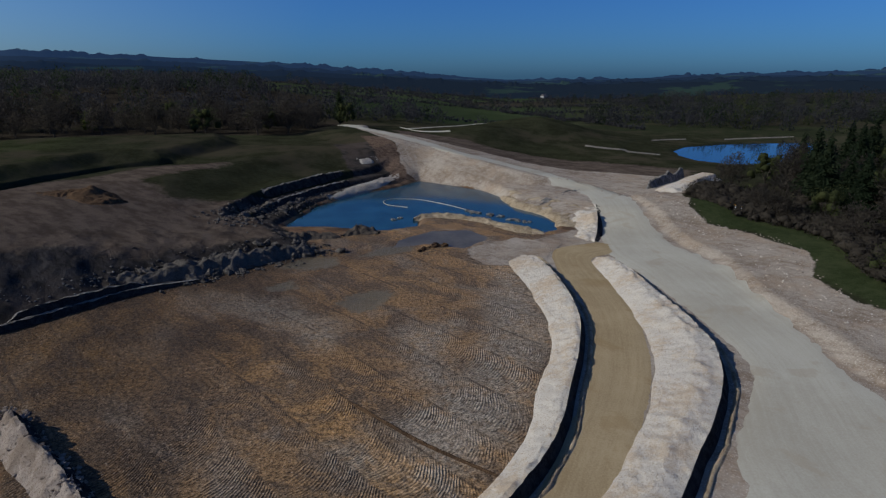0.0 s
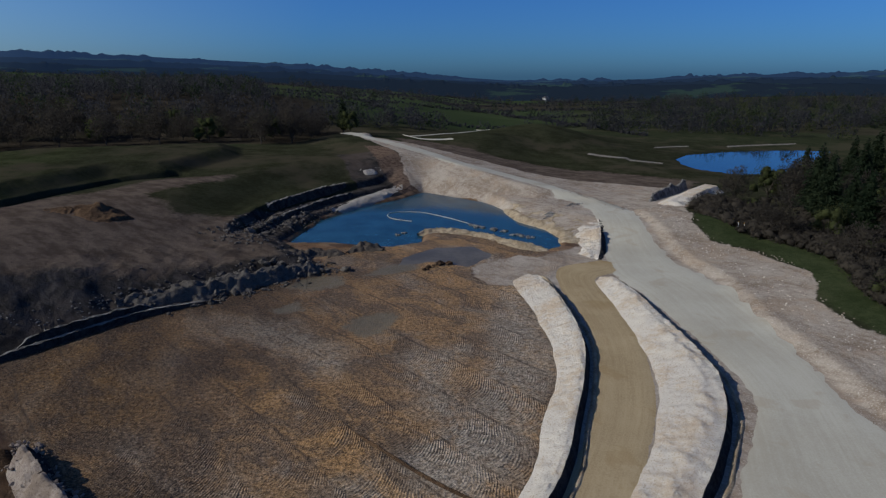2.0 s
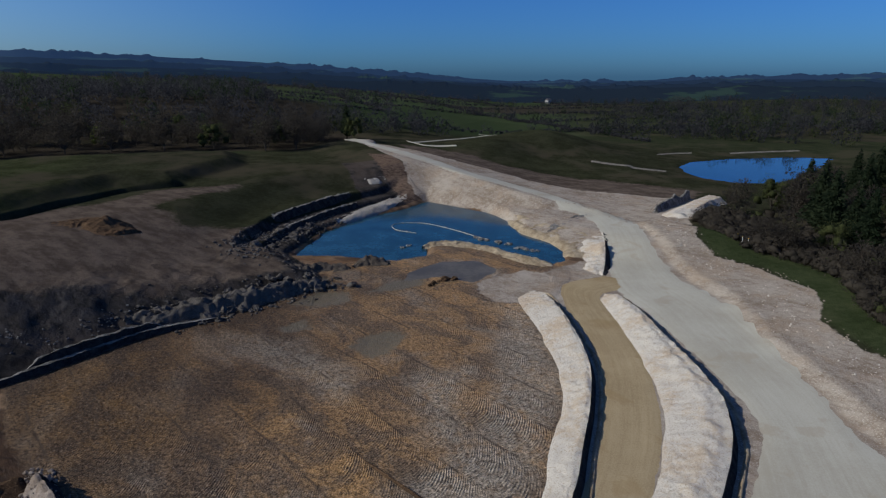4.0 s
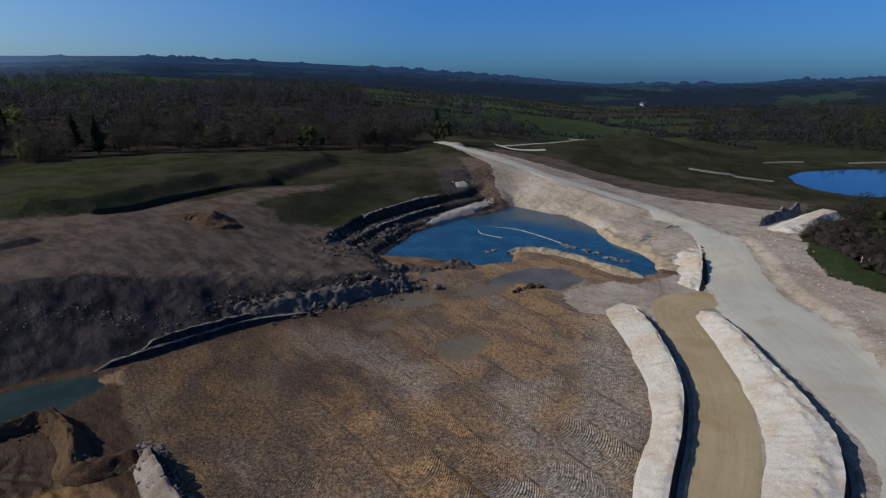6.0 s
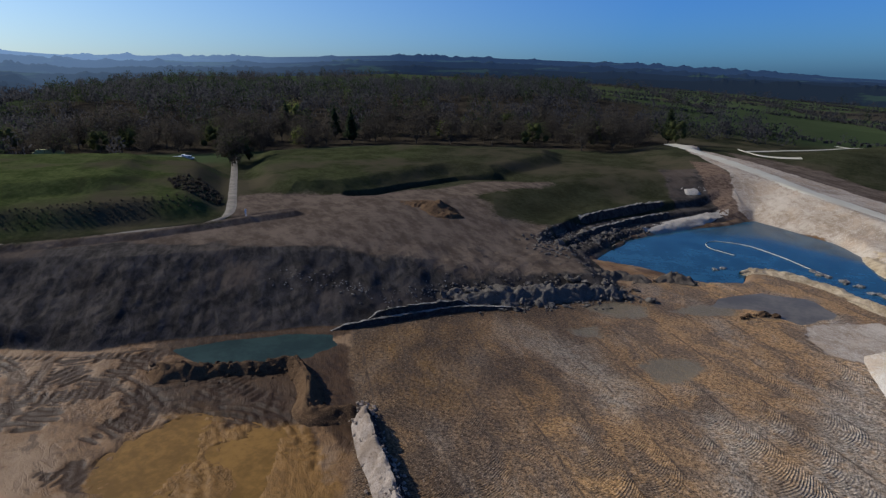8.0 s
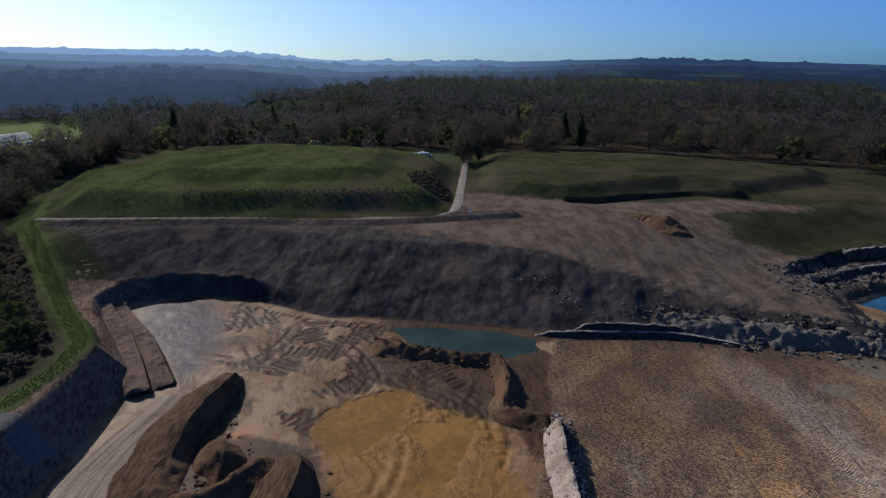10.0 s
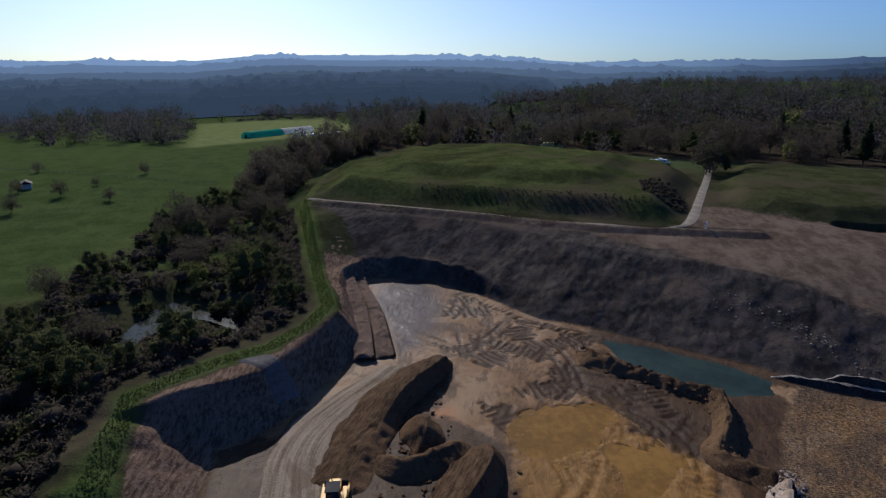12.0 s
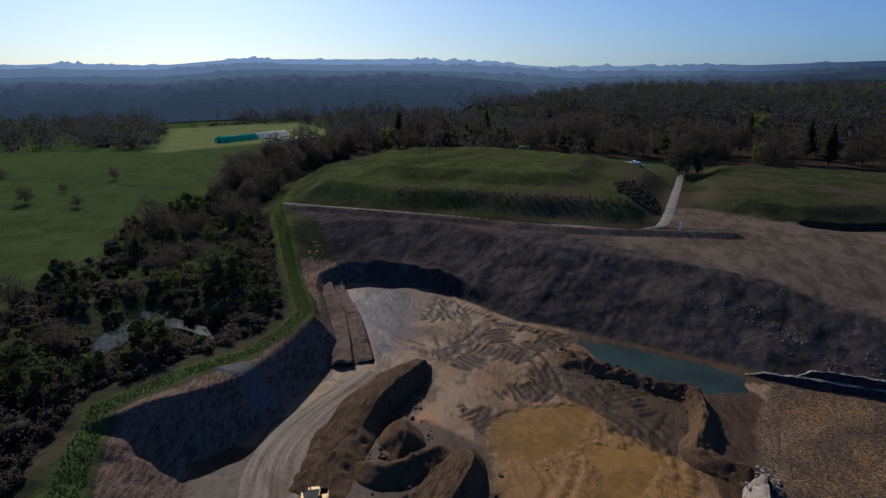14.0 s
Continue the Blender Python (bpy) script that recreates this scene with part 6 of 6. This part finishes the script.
def part(name, bm, material, parent, label=""):
    me = bpy.data.meshes.new(name)
    bm.to_mesh(me)
    bm.free()
    me.materials.append(material)
    ob = new(name, me)
    ob.parent = parent
    if label:
        ob["label"] = label
    return ob


def dozer():
    """A tracked yellow machine, forward along +x."""
    root = new("bulldozer")
    part("hood", box(0.4, 2.5, -0.75, 0.75, 0.9, 1.9, 0.12), M_YELLOW, root)
    part("engine_deck", box(-2.0, 0.4, -1.15, 1.15, 0.85, 1.55, 0.1), M_YELLOW, root)
    cab = part("cab", box(-1.5, 0.35, -0.85, 0.85, 1.55, 2.95, 0.08, 0.1), M_DARK, root, "black cab frame")
    part("roof", box(-1.6, 0.45, -0.9, 0.9, 2.95, 3.1, 0.06), M_DARK, cab)
    part("windscreen", box(0.27, 0.40, -0.7, 0.7, 1.75, 2.8, 0.02), M_GLASS, cab)
    part("rear_window", box(-1.55, -1.44, -0.7, 0.7, 1.8, 2.8, 0.02), M_GLASS, cab)
    part("rear_guard", box(-2.5, -2.0, -1.0, 1.0, 0.7, 1.45, 0.08), M_YELLOW, root)
    part("exhaust", drum(1.6, 0.35, 2.35, 0.07, 0.9, "z", 12), M_DARK, root)
    for y in (-1.25, 1.25):
        track = part("track", box(-2.1, 2.1, y - 0.3, y + 0.3, 0.0, 0.95, 0.3), M_DARK, root)
        for x in (-1.6, 1.6):
            part("wheel", drum(x, y * 1.04, 0.47, 0.36, 0.62), M_YELLOW, track)
        for i in range(13):
            part("grouser", box(-2.0 + i * 0.33, -1.9 + i * 0.33, y - 0.31, y + 0.31, 0.93, 1.0, 0), M_DARK, track)
        part("push_arm", box(0.2, 3.0, y * 1.3 - 0.1, y * 1.3 + 0.1, 0.45, 0.7, 0.04), M_YELLOW, root)
        part("fender", box(-2.1, 1.9, y - 0.32, y + 0.32, 1.0, 1.12, 0.05), M_YELLOW, root)
    part("blade", box(3.0, 3.25, -1.55, 1.55, 0.05, 1.05, 0.06), M_DARK, root, "worn dark steel blade")
    part("lamp_bar", box(0.42, 0.55, -0.8, 0.8, 2.8, 2.95, 0.03), M_GLASS, root)
    return root


def settle(ob, x, y, turn, label, category, group="", lift=0.0, size=1.0):
    ob.matrix_basis = pose(x, y, float(ground_at(x, y)) + lift, 0, 0, turn) @ Matrix.Scale(size, 4)
    return tagged(ob, label, category, group)


settle(dozer(), -53.8, 3.4, 170, "yellow tracked bulldozer with a black cab on the pale track", "bulldozer", lift=0.15, size=0.85)


def vehicle(paint, van):
    root = new("van" if van else "pickup")
    body = part("body", box(-2.3, 2.3, -0.9, 0.9, 0.45, 1.05, 0.12), paint, root)
    part("cabin", box(-2.2 if van else -0.6, 1.2, -0.85, 0.85, 1.05, 2.0 if van else 1.75, 0.15, 0.06), paint, root)
    part("windscreen", box(1.08, 1.2, -0.7, 0.7, 1.15, 1.65, 0.02), M_GLASS, root)
    for y in (-0.86, 0.86):
        part("side_window", box(0.0, 0.9, y - 0.02, y + 0.02, 1.2, 1.65, 0.01), M_GLASS, root)
        for x in (-1.5, 1.5):
            wheel = part("wheel", drum(x, y, 0.35, 0.35, 0.24), M_DARK, root)
            part("rim", drum(x, y * 1.01, 0.35, 0.2, 0.25), M_GREY, wheel)
    return root


settle(vehicle(M_WHITE, True), -214, 156, 40, "white van parked by the farm track", "van", "parked vehicles")
settle(vehicle(M_GREY, False), -217.5, 152, 75, "grey pickup parked by the farm track", "pickup", "parked vehicles")
settle(vehicle(M_WHITE, False), -220, 158, 15, "white pickup parked beside trees", "pickup", "parked vehicles")


def tunnel(film, length=27.0, r=4.6):
    """A polythene tunnel of hoops along x."""
    root = new("polytunnel")
    a = np.linspace(0, math.pi, 15)
    xs = np.linspace(0, length, 19)
    sag = 0.06 * np.cos(np.arange(19) * math.pi)
    X = np.repeat(xs[:, None], 15, 1)
    Y = np.cos(a)[None] * (r + sag[:, None])
    Z = np.sin(a)[None] * (r * 0.85 + sag[:, None])
    me = sheet("cover", X, Y, Z)
    me.materials.append(film)
    new("cover", me).parent = root
    for x in (0, length):
        bm = bmesh.new()
        bm.faces.new([bm.verts.new((x, math.cos(t) * r, math.sin(t) * r * 0.85)) for t in a])
        part("end_wall", bm, film, root)
    for x in xs[::3]:
        v, f = join([limb((x, math.cos(p) * r * 1.02, math.sin(p) * r * 0.87), (x, math.cos(q) * r * 1.02, math.sin(q) * r * 0.87), 0.07, 0.07, 5) for p, q in zip(a, a[1:])])
        ob = new("hoop", mesh_fast("hoop", v, f, M_GREY))
        ob.parent = root
    part("door", box(-0.06, -0.02, -1.1, 1.1, 0.0, 2.2, 0), M_DARK, root)
    return root


settle(tunnel(M_TEALFILM, 30), -399, -29, 136, "long teal-covered polytunnel on a field", "polytunnel", "polytunnels")
settle(tunnel(M_FILM, 30), -421.5, -7.5, 136, "long white-covered polytunnel on a field", "polytunnel", "polytunnels")


def stack(w, d, h, material, name, lid):
    """Crates or bales under a loose cover, with a stepped top."""
    root = new(name)
    part("base_layer", box(-w / 2, w / 2, -d / 2, d / 2, 0, h * 0.55, 0.1), material, root)
    part("upper_layer", box(-w * 0.42, w * 0.38, -d * 0.42, d * 0.4, h * 0.55, h, 0.12, 0.08), lid, root)
    return root


brng = np.random.default_rng(12)
for i, (x, y) in enumerate(((-402, 8), (-406, 14), (-411, 20), (-418, 33), (-414, 27), (-396, 3))):
    settle(stack(brng.uniform(4, 7), 3, brng.uniform(1.2, 2.2), M_GREY, "covered_stack", M_WHITE), x, y, brng.uniform(0, 180), "pale sheeted stack of goods beside the tunnels", "stack", "stacks beside the tunnels")
settle(stack(12, 5, 2.6, M_STRAW, "straw_stack", M_STRAW), -284, 136, 60, "pale yellow straw stack behind the mound", "straw stack")


def sign():
    root = new("marker_post")
    part("post", drum(0, 0, 0.9, 0.09, 1.8, "z", 10), M_WHITE, root)
    part("panel", box(-0.05, 0.05, -0.32, 0.32, 0.7, 1.75, 0.02), M_WHITE, root)
    part("foot", box(-0.25, 0.25, -0.25, 0.25, 0, 0.12, 0.03), M_GREY, root)
    return root


settle(sign(), -110.2, 93.6, 20, "white marker post beside the bare tip", "post")


def stake():
    root = new("survey_stake")
    part("shaft", box(-0.05, 0.05, -0.05, 0.05, -0.2, 1.6, 0.01), M_WHITE, root)
    part("tip", box(-0.07, 0.07, -0.07, 0.07, 1.6, 1.8, 0.01), M_YELLOW, root)
    return root


for x, y in ((75.2, 133), (76.5, 130.2), (75.6, 131.2)):
    settle(stake(), x, y, 0, "pale survey stake in the grass", "stake", "survey stakes")


def house(w, d, h, long_shed):
    root = new("shed" if long_shed else "house")
    part("wall", box(-w / 2, w / 2, -d / 2, d / 2, -2, h, 0.05), M_RENDER, root)
    bm = bmesh.new()
    e = 0.4
    top = h + d * (0.12 if long_shed else 0.38)
    v = [bm.verts.new(p) for p in ((-w / 2 - e, -d / 2 - e, h - 0.1), (w / 2 + e, -d / 2 - e, h - 0.1), (w / 2 + e, d / 2 + e, h - 0.1), (-w / 2 - e, d / 2 + e, h - 0.1), (-w / 2 - e, 0, top), (w / 2 + e, 0, top))]
    for f in ((0, 1, 5, 4), (2, 3, 4, 5), (0, 4, 3), (1, 2, 5), (3, 2, 1, 0)):
        bm.faces.new([v[i] for i in f])
    part("roof", bm, M_GREY if long_shed else M_TILE, root)
    for i in range(3):
        part("window", box(-w * 0.35 + i * w * 0.3, -w * 0.35 + i * w * 0.3 + 1.2, -d / 2 - 0.06, -d / 2 + 0.02, 1.2, 2.4, 0), M_GLASS, root)
    return root


for x, y, w, long_shed in ((690, 1010, 34, True), (712, 985, 26, True), (735, 962, 24, True), (752, 1010, 20, False), (640, 985, 9, False), (560, 985, 10, False), (532, 983, 12, False), (545, 968, 9, False), (600, 1085, 9, False), (470, 1100, 9, False), (505, 1090, 9, False), (780, 940, 9, False), (700, 930, 10, False), (210, 1010, 9, False)):
    settle(house(w, 12 if long_shed else 8, 4 if long_shed else 4, long_shed), x, y, brng.uniform(0, 60), "long pale industrial shed in the valley" if long_shed else "small pale house with a slate roof in the valley", "shed" if long_shed else "house", "buildings in the valley", 1.5)
M_TILE = M_DARK
settle(house(5, 3, 1.9, False), -240, -95, 20, "small dark-roofed field shelter in the paddock", "shelter")


def boom():
    """A floating line of pipe lengths on the pond."""
    root = new("floating_pipe")
    way = spread([(-4.9, 155), (-10.7, 158.6), (-12.2, 163.6), (-9.4, 166.5), (-1.9, 165.6), (6, 158.4), (11, 152.2), (15.2, 147.8)], 1.0)
    for i in range(0, len(way) - 3, 3):
        a, b = way[i], way[i + 3]
        v, f = join([limb((*way[j], -0.55), (*way[j + 1], -0.55), 0.11, 0.11, 8) for j in range(i, i + 3)])
        ob = new("pipe_length", mesh_fast("pipe_length", v, f, M_PIPE))
        ob.parent = root
    return tagged(root, "pale floating pipe line looped across the pond", "pipe")


boom()


def fence(line, gap, label):
    root = new("fence")
    way = spread(line, gap)
    zs = ground_at(way[:, 0], way[:, 1])
    first = None
    for i, (x, y) in enumerate(way):
        if first is None:
            first = part("post", box(-0.06, 0.06, -0.06, 0.06, -0.3, 1.2, 0.01), M_TIMBER, root)
            ob = first
        else:
            ob = new("post", first.data)
            ob.parent = root
        ob.location = (x, y, zs[i])
    for z in (0.5, 1.0):
        v, f = join([limb((*a, za + z), (*b, zb + z), 0.035, 0.035, 4) for a, b, za, zb in zip(way, way[1:], zs, zs[1:])])
        ob = new("rail", mesh_fast("rail", v, f, M_TIMBER))
        ob.parent = root
    return tagged(root, label, "fence")


fence([(-290, -132), (-264, -84), (-242, -47), (-230, -28)], 4.0, "timber post and rail fence across the paddock")
